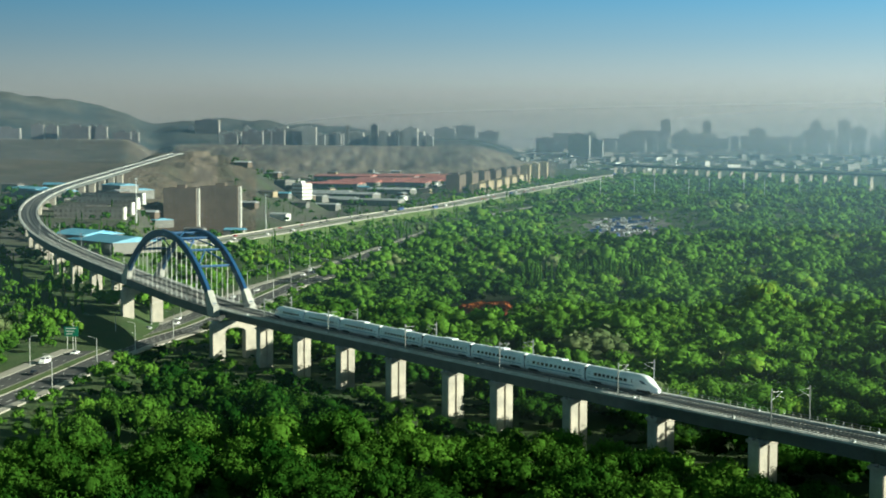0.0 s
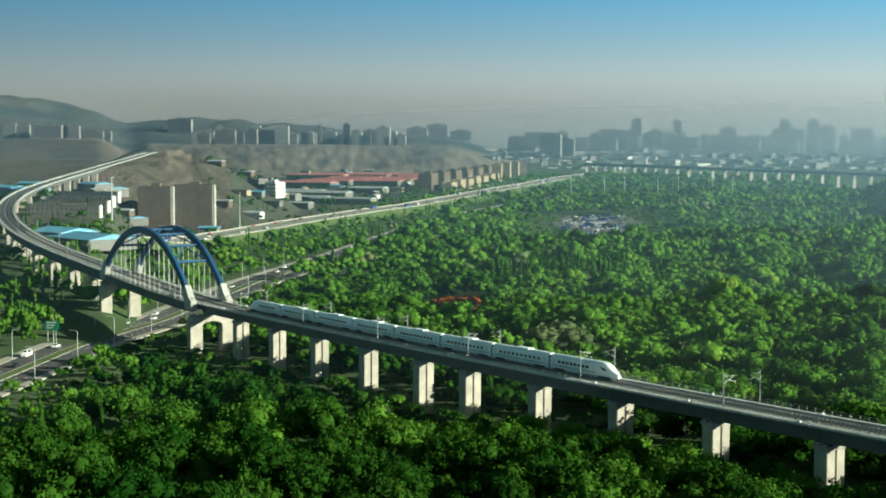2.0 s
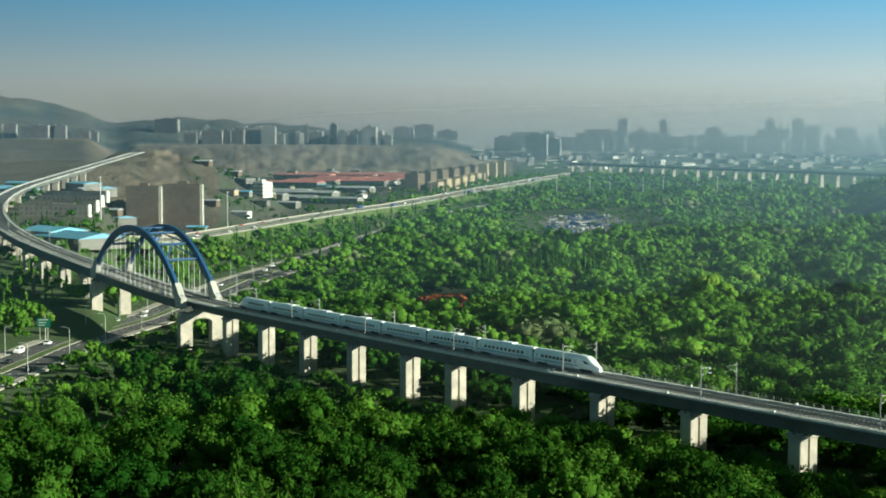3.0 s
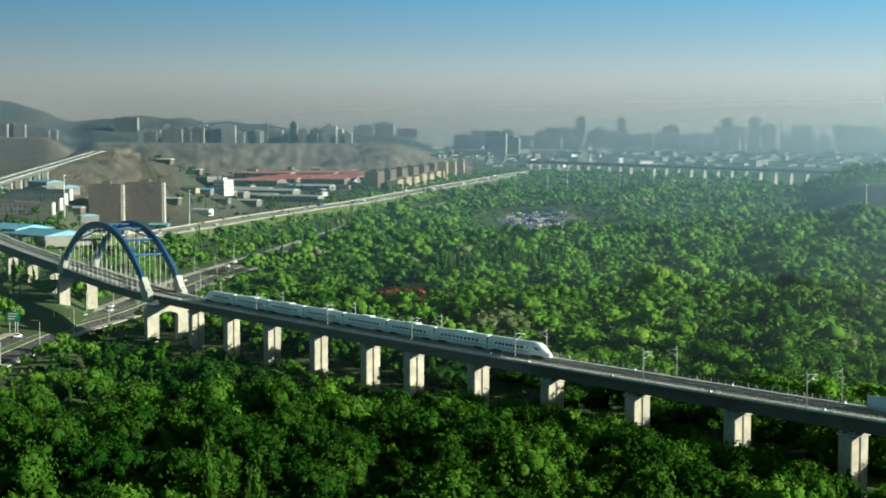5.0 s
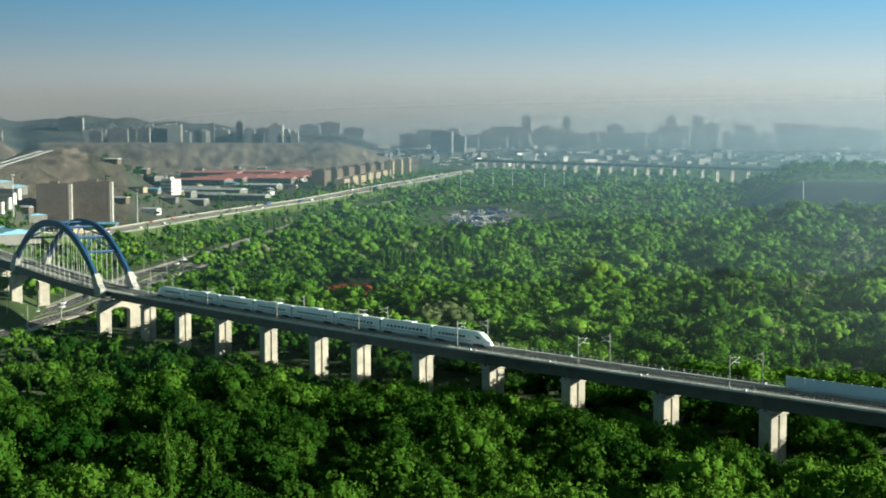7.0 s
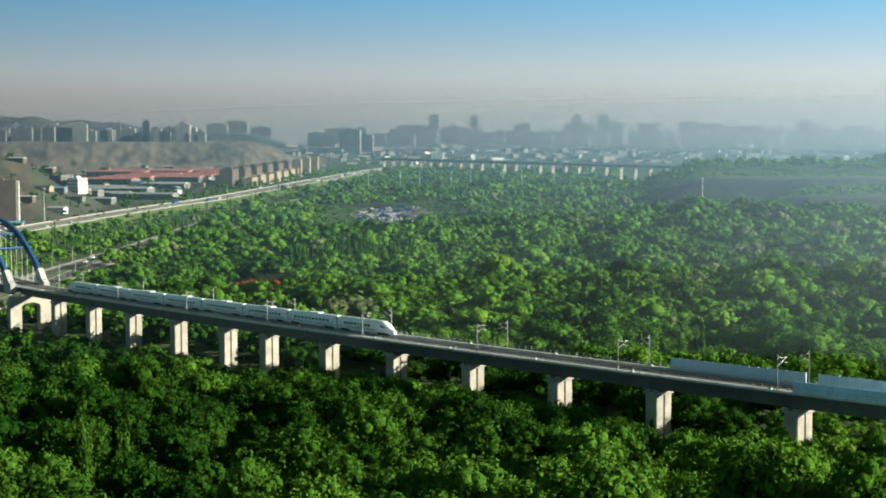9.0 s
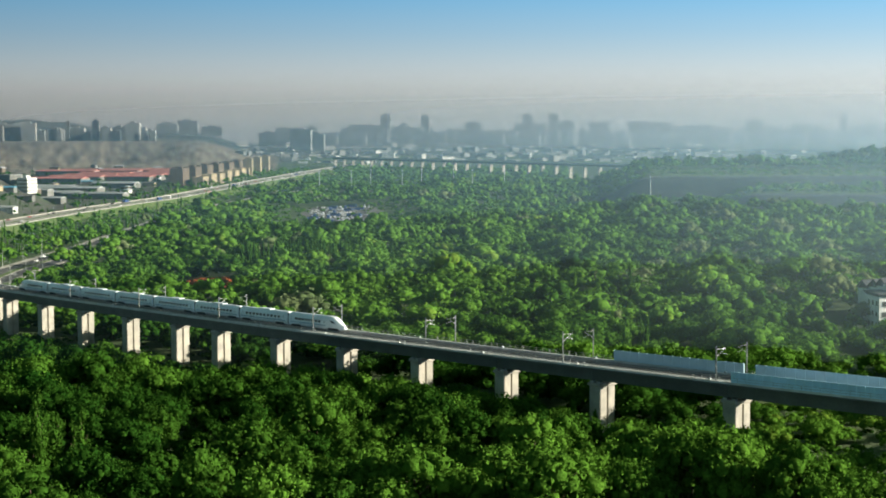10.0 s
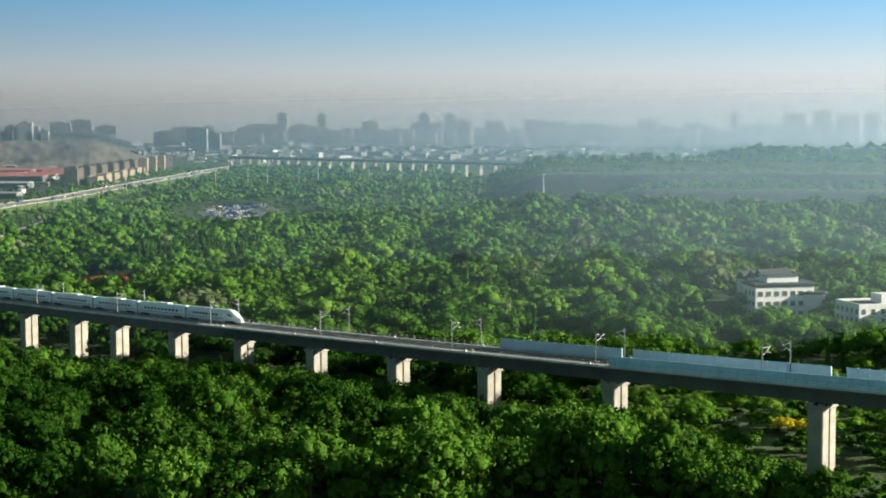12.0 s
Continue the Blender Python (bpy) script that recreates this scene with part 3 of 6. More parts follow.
# ---- trackside cabinets ----
def cabinet():
    p = thing("trackside_cabinet")
    bm = bmesh.new()
    box(bm, -0.30, -0.20, 0.06, 0.30, 0.20, 0.80)
    bmesh.ops.bevel(bm, geom=bm.edges[:], offset=0.03, segments=1, affect="EDGES")
    body = part("body", bm, WHITE, p)
    bm = bmesh.new()
    box(bm, -0.26, -0.215, 0.12, 0.26, -0.203, 0.74)
    part("door", bm, STEEL, body)
    bm = bmesh.new()
    box(bm, -0.40, -0.26, 0.0, 0.40, 0.26, 0.06)
    part("plinth", bm, CONCRETE, p)
    return tagged(p, "small white trackside cabinet on the viaduct walkway", "cabinet", "trackside cabinets")


cab = None
for k, x in enumerate(PIER_X[2:]):
    for sd in (-1, 1):
        m = on_line(-100 - x + 5 + 2 * sd) @ Matrix.Translation((0, sd * 5.02, 0.005))
        if cab is None:
            cab = cabinet()
            cab.matrix_basis = m
        else:
            copy_thing(cab, m)


# ---- noise barriers ----
def far_barrier(x0, x1):
    t = thing("noise_barrier")
    xs = np.arange(x0, x1, 2.5)
    for xa, xb in zip(xs, xs[1:]):
        bm = bmesh.new()
        a, b = on_line(-100 - xa + 0.03), on_line(-100 - xb + 0.03)
        y0, y1 = 5.25, 5.42
        sec = [(y0, 0.42), (y1, 0.42), (y1, 2.75), (y0 + 0.05, 2.8), (y0, 2.75)]
        sweep(bm, sec, [on_line(-100 - xa - 0.03), b])
        part("panel", bm, BARRIER_GREY, t)
    for x in xs:
        bm = bmesh.new()
        box(bm, -0.08, 5.18, 0.4, 0.08, 5.46, 2.84, m=on_line(-100 - x))
        part("post", bm, BARRIER_GREY, t)
    return tagged(t, "blue-grey metal noise barrier along the viaduct edge", "barrier", "noise barriers")


far_barrier(218.0, 256.2)
far_barrier(258.8, 309.4)
far_barrier(312.4, 428.0)


def near_barrier(x0, x1):
    t = thing("noise_barrier")
    xs = np.arange(x0, x1, 2.0)
    for i, (xa, xb) in enumerate(zip(xs, xs[1:])):
        pa, pb = on_line(-100 - xa - 0.06), on_line(-100 - xb + 0.06)
        bm = bmesh.new()
        sweep(bm, [(-5.5, 0.42), (-5.38, 0.42), (-5.38, 1.25), (-5.5, 1.25)], [pa, pb])
        part("panel", bm, BARRIER_BLUE, t)
        bm = bmesh.new()
        sweep(bm, [(-5.46, 1.25), (-5.42, 1.25), (-5.42, 2.45), (-5.46, 2.45)], [pa, pb])
        part("pane", bm, BARRIER_PANE, t)
        bm = bmesh.new()
        sweep(bm, [(-5.52, 2.45), (-5.36, 2.45), (-5.36, 2.62), (-5.52, 2.62)], [pa, pb])
        part("top_rail", bm, BARRIER_BLUE, t)
    for x in xs:
        bm = bmesh.new()
        box(bm, -0.07, -5.56, 0.4, 0.07, -5.34, 2.64, m=on_line(-100 - x))
        part("post", bm, BARRIER_BLUE, t)
    return tagged(t, "pale blue noise barrier with milky panes", "barrier", "noise barriers")


near_barrier(261.0, 428.0)


# ---- tied arch bridge ----
def portal(x, z_top, peak):
    """Portal pier under the end of the arch: two legs, an arched opening and a gabled head."""
    t = thing("portal_pier")
    g = float(ground_z(x, -3)) - 0.6
    c, w = -3.0, 8.6
    n = 12
    spring = z_top - 3.1
    arc = [(c + 3.9 * math.cos(a), spring + 1.7 * math.sin(a)) for a in np.linspace(0, math.pi, n)]
    for sd in (-1, 1):
        bm = bmesh.new()
        box(bm, x - 1.7, min(c + sd * 3.9, c + sd * w), g, x + 1.7, max(c + sd * 3.9, c + sd * w), spring)
        part("leg", bm, PIER, t)
    bm = bmesh.new()
    for xf in (x - 1.7, x + 1.7):
        pts = [(c + w, spring), (c + w, z_top), (c, z_top + peak), (c - w, z_top), (c - w, spring)] + [(y, z) for y, z in arc[::-1]]
        vs = [bm.verts.new((xf, y, z)) for y, z in pts]
        bm.faces.new(vs)
    bm.verts.ensure_lookup_table()
    k = len(bm.verts) // 2
    for i in range(k):
        bm.faces.new((bm.verts[i], bm.verts[(i + 1) % k], bm.verts[k + (i + 1) % k], bm.verts[k + i]))
    bmesh.ops.triangulate(bm, faces=[f for f in bm.faces if len(f.verts) > 4])
    bmesh.ops.recalc_face_normals(bm, faces=bm.faces[:])
    part("head", bm, PIER, t)
    for sd in (-1, 1):
        bm = bmesh.new()
        y = c + sd * 7.0
        box(bm, x - 1.0, y - 1.1, z_top + 0.2, x + 1.0, y + 1.1, z_top + 1.3)
        part("bearing_plinth", bm, CONCRETE, t)
    return tagged(t, "pale concrete portal pier with an arched opening", "pier", "portal piers of the arch bridge")


ZR, ZL = on_line(-100 - ARCH_R).translation.z, on_line(-100 - ARCH_L).translation.z
portal(ARCH_R + 1.2, ZR - 5.0, 1.3)
portal(ARCH_L - 1.0, ZL - 5.2, 1.3)


def arch_bridge():
    t = thing("tied_arch_bridge")
    s0, s1 = -100 - ARCH_R, -100 - ARCH_L
    # deck of the arch span
    poses = [on_line(s) for s in np.linspace(s0 - 2.0, s1 + 2.0, 24)]
    bm = bmesh.new()
    sweep(bm, [(-8.0, 0.35), (-8.0, -2.7), (-6.2, -2.7), (-6.0, -1.6), (6.0, -1.6), (6.2, -2.7), (8.0, -2.7), (8.0, 0.35), (5.5, 0.35), (5.5, 0.0), (-5.5, 0.0), (-5.5, 0.35)], poses)
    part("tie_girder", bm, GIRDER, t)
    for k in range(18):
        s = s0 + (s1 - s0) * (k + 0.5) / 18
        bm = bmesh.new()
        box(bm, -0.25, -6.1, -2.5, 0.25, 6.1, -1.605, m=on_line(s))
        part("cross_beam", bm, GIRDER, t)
    n = 40
    mid, half = (ARCH_R + ARCH_L) / 2, (ARCH_R - ARCH_L) / 2
    rise = 22.4

    def rib_at(u, y):
        # u from -1 to 1, parabola with slightly full shoulders
        return Vector((mid + half * u, y, 0.5 * (ZR + ZL) + 0.5 * (ZR - ZL) * u + 0.3 + rise * (1 - abs(u) ** 2.15)))

    for y in (-10.0, 4.0):
        bm = bmesh.new()
        rings = []
        for k in range(n + 1):
            u = -1 + 2 * k / n
            p, q = rib_at(max(u - 0.01, -1.0), y), rib_at(min(u + 0.01, 1.0), y)
            d = (q - p).normalized()
            up = Vector((-d.z, 0, d.x))
            c = rib_at(u, y)
            hh = 1.25 + 0.35 * abs(u)
            rings.append([bm.verts.new(c + up * zz * hh + Vector((0, yy, 0))) for yy, zz in ((-0.75, -0.8), (-0.55, -1), (0.55, -1), (0.75, -0.8), (0.75, 0.8), (0.55, 1), (-0.55, 1), (-0.75, 0.8))])
        for a, b in zip(rings, rings[1:]):
            for k in range(8):
                bm.faces.new((a[k], a[(k + 1) % 8], b[(k + 1) % 8], b[k]))
        bm.faces.new(rings[0][::-1])
        bm.faces.new(rings[-1])
        bmesh.ops.recalc_face_normals(bm, faces=bm.faces[:])
        part("arch_rib", bm, ARCH_BLUE, t, "dark blue painted steel arch rib")
        # concrete feet
        for sg in (-1, 1):
            f = rib_at(0.885 * sg, y)
            e = rib_at(1.0 * sg, y)
            bm = bmesh.new()
            xa, xb = f.x + sg * 0.5, e.x + sg * 2.4
            pts = [(e.x - sg * 3.5, e.z - 2.6), (xb, e.z - 2.6), (xb, e.z + 0.9), (e.x + sg * 0.4, e.z + 1.8), (f.x + sg * 2.2, f.z + 0.9), (f.x - sg * 0.6, f.z - 0.7)]
            vs = [[bm.verts.new((x, y + o, z)) for x, z in pts] for o in (-1.15, 1.15)]
            bm.faces.new(vs[0])
            bm.faces.new(vs[1][::-1])
            for k in range(len(pts)):
                bm.faces.new((vs[0][k], vs[0][(k + 1) % len(pts)], vs[1][(k + 1) % len(pts)], vs[1][k]))
            bmesh.ops.recalc_face_normals(bm, faces=bm.faces[:])
            part("arch_foot", bm, CONCRETE, t, "pale concrete arch springing block")
        # hangers
        for k in range(1, 18):
            u = -1 + 2 * k / 18
            top = rib_at(u, y)
            bot = on_line(-100 - top.x).translation.z + 0.3
            if top.z - bot < 2.5:
                continue
            bm = bmesh.new()
            bar(bm, (top.x, y, bot), (top.x, y, top.z - 0.9), 0.085, 6)
            bar(bm, (top.x, y, bot), (top.x, y, bot + 2.2), 0.14, 6)
            part("hanger", bm, HANGER, t, "pale hanger cable in a sleeve")
    # bracing between the ribs
    for u in (-0.66, -0.46, -0.23, 0.0, 0.23, 0.46, 0.66):
        a, b = rib_at(u, -9.4), rib_at(u, 3.4)
        bm = bmesh.new()
        bar(bm, a, b, 0.5, 8)
        part("cross_strut", bm, ARCH_BLUE, t)
    for u0, u1 in ((-0.66, -0.46), (-0.46, -0.23), (0.46, 0.23), (0.66, 0.46), (-0.23, 0.0), (0.23, 0.0)):
        mid_p = (rib_at(u1, -9.4) + rib_at(u1, 3.4)) / 2
        for y in (-9.4, 3.4):
            bm = bmesh.new()
            bar(bm, rib_at(u0, y), mid_p, 0.3, 8)
            part("diagonal_brace", bm, ARCH_BLUE, t)
    for sd in (-1, 1):
        bm = bmesh.new()
        for k in range(51):
            m = on_line(s0 + (s1 - s0) * k / 50)
            box(bm, -0.045, sd * 5.6 - 0.045, 0.33, 0.045, sd * 5.6 + 0.045, 1.45, m=m)
        ps = [on_line(s) for s in np.linspace(s0, s1, 24)]
        for z in (0.7, 1.05, 1.42):
            sweep(bm, [(sd * 5.6 - 0.04, z - 0.04), (sd * 5.6 + 0.04, z - 0.04), (sd * 5.6 + 0.04, z + 0.04), (sd * 5.6 - 0.04, z + 0.04)], ps)
        part("railing", bm, HANGER, t)
    return tagged(t, "blue steel tied arch railway bridge with pale hangers", "arch bridge")


arch_bridge()
# ---- train ----
TRAIN_DARK = material("dark_underframe", (0.025, 0.028, 0.032), 0.6, vary=0.3, size=1.0)
STRIPE = material("teal_stripe", (0.05, 0.22, 0.34), 0.35, vary=0.08, size=3.0)
SECTION = [(-1.28, 0.25), (-1.52, 0.75), (-1.6, 1.4), (-1.58, 2.3), (-1.42, 3.1), (-1.12, 3.6), (-0.6, 3.88), (0.0, 3.95), (0.6, 3.88), (1.12, 3.6), (1.42, 3.1), (1.58, 2.3), (1.6, 1.4), (1.52, 0.75), (1.28, 0.25)]
NOSE = [(0.0, 1.0, 1.0), (2.2, 0.99, 1.0), (3.6, 0.95, 0.96), (4.6, 0.90, 0.86), (5.6, 0.80, 0.70), (6.5, 0.68, 0.55), (7.3, 0.52, 0.42), (7.9, 0.34, 0.33), (8.2, 0.12, 0.27)]
CAR = 26.3


def loft(bm, rings, mat=0):
    n = len(rings[0])
    for a, b in zip(rings, rings[1:]):
        for k in range(n):
            f = bm.faces.new((a[k], a[(k + 1) % n], b[(k + 1) % n], b[k]))
            f.smooth = True
            f.material_index = mat
    bm.faces.new(rings[0][::-1])
    bm.faces.new(rings[-1])


def window_mesh(name, length, y_pts):
    bm = bmesh.new()
    vs = []
    for x in (-length / 2, length / 2):
        vs.append([bm.verts.new((x, y, z)) for y, z in y_pts])
    n = len(y_pts)
    for k in range(n):
        bm.faces.new((vs[0][k], vs[0][(k + 1) % n], vs[1][(k + 1) % n], vs[1][k]))
    bm.faces.new(vs[0][::-1])
    bm.faces.new(vs[1])
    bmesh.ops.recalc_face_normals(bm, faces=bm.faces[:])
    me = bpy.data.meshes.new(name)
    bm.to_mesh(me)
    bm.free()
    me.materials.append(GLASS_DARK)
    return me


WINDOW_SEC = {sd: [(sd * 1.50, 1.95), (sd * 1.625, 1.95), (sd * 1.56, 2.62), (sd * 1.44, 2.62)] for sd in (-1, 1)}
PANE = {sd: window_mesh("window", 1.15, WINDOW_SEC[sd]) for sd in (-1, 1)}


def train_car(parent, m, nose=0):
    """One car, its middle at the origin on the rail top. nose: +1 or -1 for a driving car."""
    car = part("car", _car_body(nose), WHITE, parent, "white high-speed train car")
    car.matrix_basis = m
    lo, hi = -CAR / 2 + 3.6, CAR / 2 - 3.6
    if nose > 0:
        hi -= 6.0
    if nose < 0:
        lo += 6.0
    n = 10 if nose == 0 else 8
    for k in range(n):
        x = lo + (hi - lo) * (k + 0.5) / n
        for sd in (-1, 1):
            w = new("window", PANE[sd])
            w.parent = car
            w.location = (x, 0, 0)
    for sd in (-1, 1):
        bm = bmesh.new()
        box(bm, lo - 2.4, min(sd * 1.56, sd * 1.612), 1.22, hi + 2.4, max(sd * 1.56, sd * 1.612), 1.42)
        part("stripe", bm, STRIPE, car)
        for x in (lo - 1.6, hi + 1.6):
            bm = bmesh.new()
            box(bm, x - 0.45, min(sd * 1.5, sd * 1.606), 0.62, x + 0.45, max(sd * 1.5, sd * 1.606), 2.6)
            part("door", bm, WHITE, car)
            w = new("window", PANE[sd])
            w.parent = car
            w.location, w.scale = (x, 0.0, 0.1), (0.45, 1, 1)
    for x in (-9.0, 9.0):
        bm = bmesh.new()
        box(bm, x - 1.9, -1.35, 0.02, x + 1.9, 1.35, 0.62)
        for wx in (-1.25, 1.25):
            for y in (-0.8, 0.8):
                bar(bm, (x + wx, y - 0.07, 0.43), (x + wx, y + 0.07, 0.43), 0.43, 12)
        box(bm, x - 2.1, -1.615, 0.22, x + 2.1, 1.615, 0.70)
        part("bogie", bm, TRAIN_DARK, car)
    if nose:
        # windscreen and side quarter glass, lying on the nose
        bm = bmesh.new()
        x0 = nose * (CAR / 2 - 8.2)
        rows = []
        for dx, w, z in ((3.1, 0.72, 3.80), (4.1, 0.95, 3.42), (5.2, 0.92, 2.88), (6.2, 0.70, 2.32)):
            rows.append([bm.verts.new((x0 + nose * dx, y * w, z + 0.10 - 0.18 * y * y)) for y in (-1, -0.5, 0, 0.5, 1)])
        for a, b in zip(rows, rows[1:]):
            for k in range(4):
                bm.faces.new((a[k], a[k + 1], b[k + 1], b[k]))
        g = bmesh.ops.extrude_face_region(bm, geom=bm.faces[:])
        bmesh.ops.translate(bm, verts=[v for v in g["geom"] if isinstance(v, bmesh.types.BMVert)], vec=(0, 0, -0.35))
        bmesh.ops.recalc_face_normals(bm, faces=bm.faces[:])
        part("windscreen", bm, GLASS_DARK, car)
        for sd in (-1, 1):
            bm = bmesh.new()
            ys = [sd * 1.50, sd * 1.30]
            pts = [(2.6, 2.85), (4.4, 2.55), (5.3, 2.0), (3.8, 2.1)]
            vs = [[bm.verts.new((x0 + nose * dx, (o * (1.0 if dx < 4 else 0.9)), z)) for dx, z in pts] for o in ys]
            bm.faces.new(vs[0])
            bm.faces.new(vs[1][::-1])
            for k in range(4):
                bm.faces.new((vs[0][k], vs[0][(k + 1) % 4], vs[1][(k + 1) % 4], vs[1][k]))
            bmesh.ops.recalc_face_normals(bm, faces=bm.faces[:])
            part("side_glass", bm, GLASS_DARK, car)
            bm = bmesh.new()
            p = Vector((x0 + nose * 7.25, sd * 0.62, 1.18))
            bmesh.ops.create_uvsphere(bm, u_segments=8, v_segments=6, radius=0.16, matrix=Matrix.Translation(p))
            part("headlight", bm, WHITE, car)
    else:
        bm = bmesh.new()
        box(bm, -3.0, -1.0, 3.86, 3.0, 1.0, 4.12)
        bmesh.ops.bevel(bm, geom=bm.edges[:], offset=0.08, segments=1, affect="EDGES")
        part("roof_unit", bm, WHITE, car)
    return car


def _car_body(nose):
    bm = bmesh.new()
    h = CAR / 2 - 0.35
    xs = [(-h, 0.97, 0.99), (-h + 0.4, 1, 1), (h - 0.4, 1, 1), (h, 0.97, 0.99)]
    if nose:
        base = CAR / 2 - 8.2
        xs = [(-h, 0.97, 0.99), (-h + 0.4, 1, 1)] + [(base + dx, w, z) for dx, w, z in NOSE]
    rings = []
    for x, w, zz in xs:
        ring = []
        for y, z in SECTION:
            low = 0.25 + (0.12 if w < 0.4 else 0)
            ring.append(bm.verts.new(((x if nose >= 0 else -x), y * w, low + (z - 0.25) * zz)))
        rings.append(ring)
    loft(bm, rings)
    bmesh.ops.recalc_face_normals(bm, faces=bm.faces[:])
    return bm


def train(front_x):
    t = thing("high_speed_train")
    for k in range(8):
        s = -100 - (front_x - CAR * (k + 0.5))
        m = on_line(s, 2.2, 0.36)
        train_car(t, m, 1 if k == 0 else (-1 if k == 7 else 0))
        if k < 7:
            bm = bmesh.new()
            box(bm, -0.5, -1.25, 0.5, 0.5, 1.25, 3.5, m=on_line(s + CAR / 2, 2.2, 0.36))
            part("gangway_bellows", bm, TRAIN_DARK, t)
    for k in (2, 5):
        m = on_line(-100 - (front_x - CAR * (k + 0.72)), 2.2, 0.36)
        bm = bmesh.new()
        for y in (-0.5, 0.5):
            bar(bm, m @ Vector((-0.8, y, 3.9)), m @ Vector((0.7, y, 4.6)), 0.04)
            bar(bm, m @ Vector((0.7, y, 4.6)), m @ Vector((-0.6, y * 0.8, 5.35)), 0.035)
        bar(bm, m @ Vector((-0.6, -0.9, 5.35)), m @ Vector((-0.6, 0.9, 5.35)), 0.05)
        part("pantograph", bm, TRAIN_DARK, t)
    return tagged(t, "white eight-car high-speed train with dark windows on the viaduct", "train")


train(118.0)
# ---- roads ----
ROAD_PAINT = material("road_paint", (0.62, 0.62, 0.58), 0.7, vary=0.2, size=1.5)
VERGE = material("mown_verge", (0.05, 0.10, 0.02), 0.95, vary=0.35, size=5.0, bump=0.3, second=(0.10, 0.12, 0.04), amount=0.4)
PAVING = material("pale_paving", (0.33, 0.315, 0.28), 0.9, vary=0.2, size=4.0, second=(0.30, 0.29, 0.25))
CAR_COLOURS = [material("car_paint_" + n, c, 0.3, vary=0.04, size=3.0, spec=0.6) for n, c in (("white", (0.75, 0.75, 0.74)), ("silver", (0.45, 0.46, 0.47)), ("black", (0.02, 0.02, 0.022)), ("red", (0.35, 0.03, 0.02)), ("blue", (0.04, 0.08, 0.22)))]
TYRE = material("tyre_rubber", (0.02, 0.02, 0.02), 0.9, vary=0.2, size=0.3)


def slab(name, axis, y0, y1, mat, thick=0.25, up=0.0, label="", category="", parent=None, group=""):
    bm = bmesh.new()
    sweep(bm, [(y0, up), (y1, up), (y1, up - thick), (y0, up - thick)], axis)
    bmesh.ops.recalc_face_normals(bm, faces=bm.faces[:])
    ob = part(name, bm, mat, parent)
    if label:
        tagged(ob, label, category, group, "structure")
    return ob


low = road_axis(LOWER)
slab("road", low, -11.0, -1.9, ASPHALT, 0.6, label="dark asphalt carriageway with white lane marks", category="road", group="carriageways under the arch bridge")
slab("road", low, 1.9, 11.0, ASPHALT, 0.6, label="dark asphalt carriageway with white lane marks", category="road", group="carriageways under the arch bridge")
slab("median", low, -1.9, 1.9, VERGE, 0.6, 0.12, "grassy median strip between two carriageways", "median")
slab("kerb", low, -2.15, -1.9, PAVING, 0.6, 0.16, "pale concrete kerb along the median", "kerb", group="kerbs")
slab("kerb", low, 1.9, 2.15, PAVING, 0.6, 0.16, "pale concrete kerb along the median", "kerb", group="kerbs")
slab("pavement", low, 11.0, 15.5, PAVING, 0.5, 0.14, "pale paved footpath beside the road", "pavement", group="footpaths")
slab("pavement", low, -14.0, -11.0, PAVING, 0.5, 0.14, "pale paved footpath beside the road", "pavement", group="footpaths")
up_axis = road_axis(UPPER)
slab("road", up_axis, -13.5, -1.2, PALE_ROAD, 0.6, label="pale sunlit highway carriageway on an embankment", category="road", group="highway carriageways")
slab("road", up_axis, 1.2, 13.5, PALE_ROAD, 0.6, label="pale sunlit highway carriageway on an embankment", category="road", group="highway carriageways")
slab("median", up_axis, -1.2, 1.2, VERGE, 0.6, 0.2, "planted median of the highway", "median")
slab("road_wall", up_axis, -14.4, -13.6, PALE_ROAD, 2.0, 0.7, "pale concrete side wall of the highway", "wall", group="highway side walls")
slab("road_wall", up_axis, 13.6, 14.2, PAVING, 1.2, 0.9, "pale concrete side wall of the highway", "wall", group="highway side walls")
bm = bmesh.new()
sweep(bm, [(-15.5, -0.15), (15.5, -0.15), (25.0, -8.0), (-25.0, -8.0)], up_axis)
bmesh.ops.recalc_face_normals(bm, faces=bm.faces[:])
tagged(part("embankment", bm, VERGE), "grassed embankment carrying the highway", "embankment", kind="structure")
bm = bmesh.new()
sweep(bm, [(-13.9, -0.15), (14.9, -0.15), (22.0, -5.0), (-21.0, -5.0)], low[int(len(low) * 0.36):])
bmesh.ops.recalc_face_normals(bm, faces=bm.faces[:])
tagged(part("embankment", bm, VERGE), "grassed bank under the valley road", "embankment", kind="structure")


def lane_marks(axis, y, first, last, every, length, width=0.16):
    """Dashes along a road, each a thin raised strip, joined."""
    vs, fs = [], []
    for a, b in zip(axis[first:last], axis[first + 1:last]):
        ll = (b.translation - a.translation).length
        n = max(1, round(ll / every))
        for k in range(n):
            f = k / n
            p = a.translation.lerp(b.translation, f)
            m = Matrix.Translation(p) @ a.to_3x3().to_4x4()
            i = len(vs)
            for x, yy in ((0, -width), (length, -width), (length, width), (0, width)):
                vs.append((m @ Vector((x, y + yy, 0.012)))[:])
            fs.append((i, i + 1, i + 2, i + 3))
    ob = soup("lane_mark", np.array(vs), np.array(fs), [ROAD_PAINT])
    return tagged(ob, "worn white dashed lane marks on asphalt", "lane mark", "lane marks", "stuff")


for y in (-8.0, -5.0, 5.0, 8.0):
    lane_marks(low, y, 0, 48, 9.0, 4.0)
for y in (-10.6, -2.5, 2.5, 10.6):
    lane_marks(low, y, 0, 48, 6.0, 6.0, 0.1)


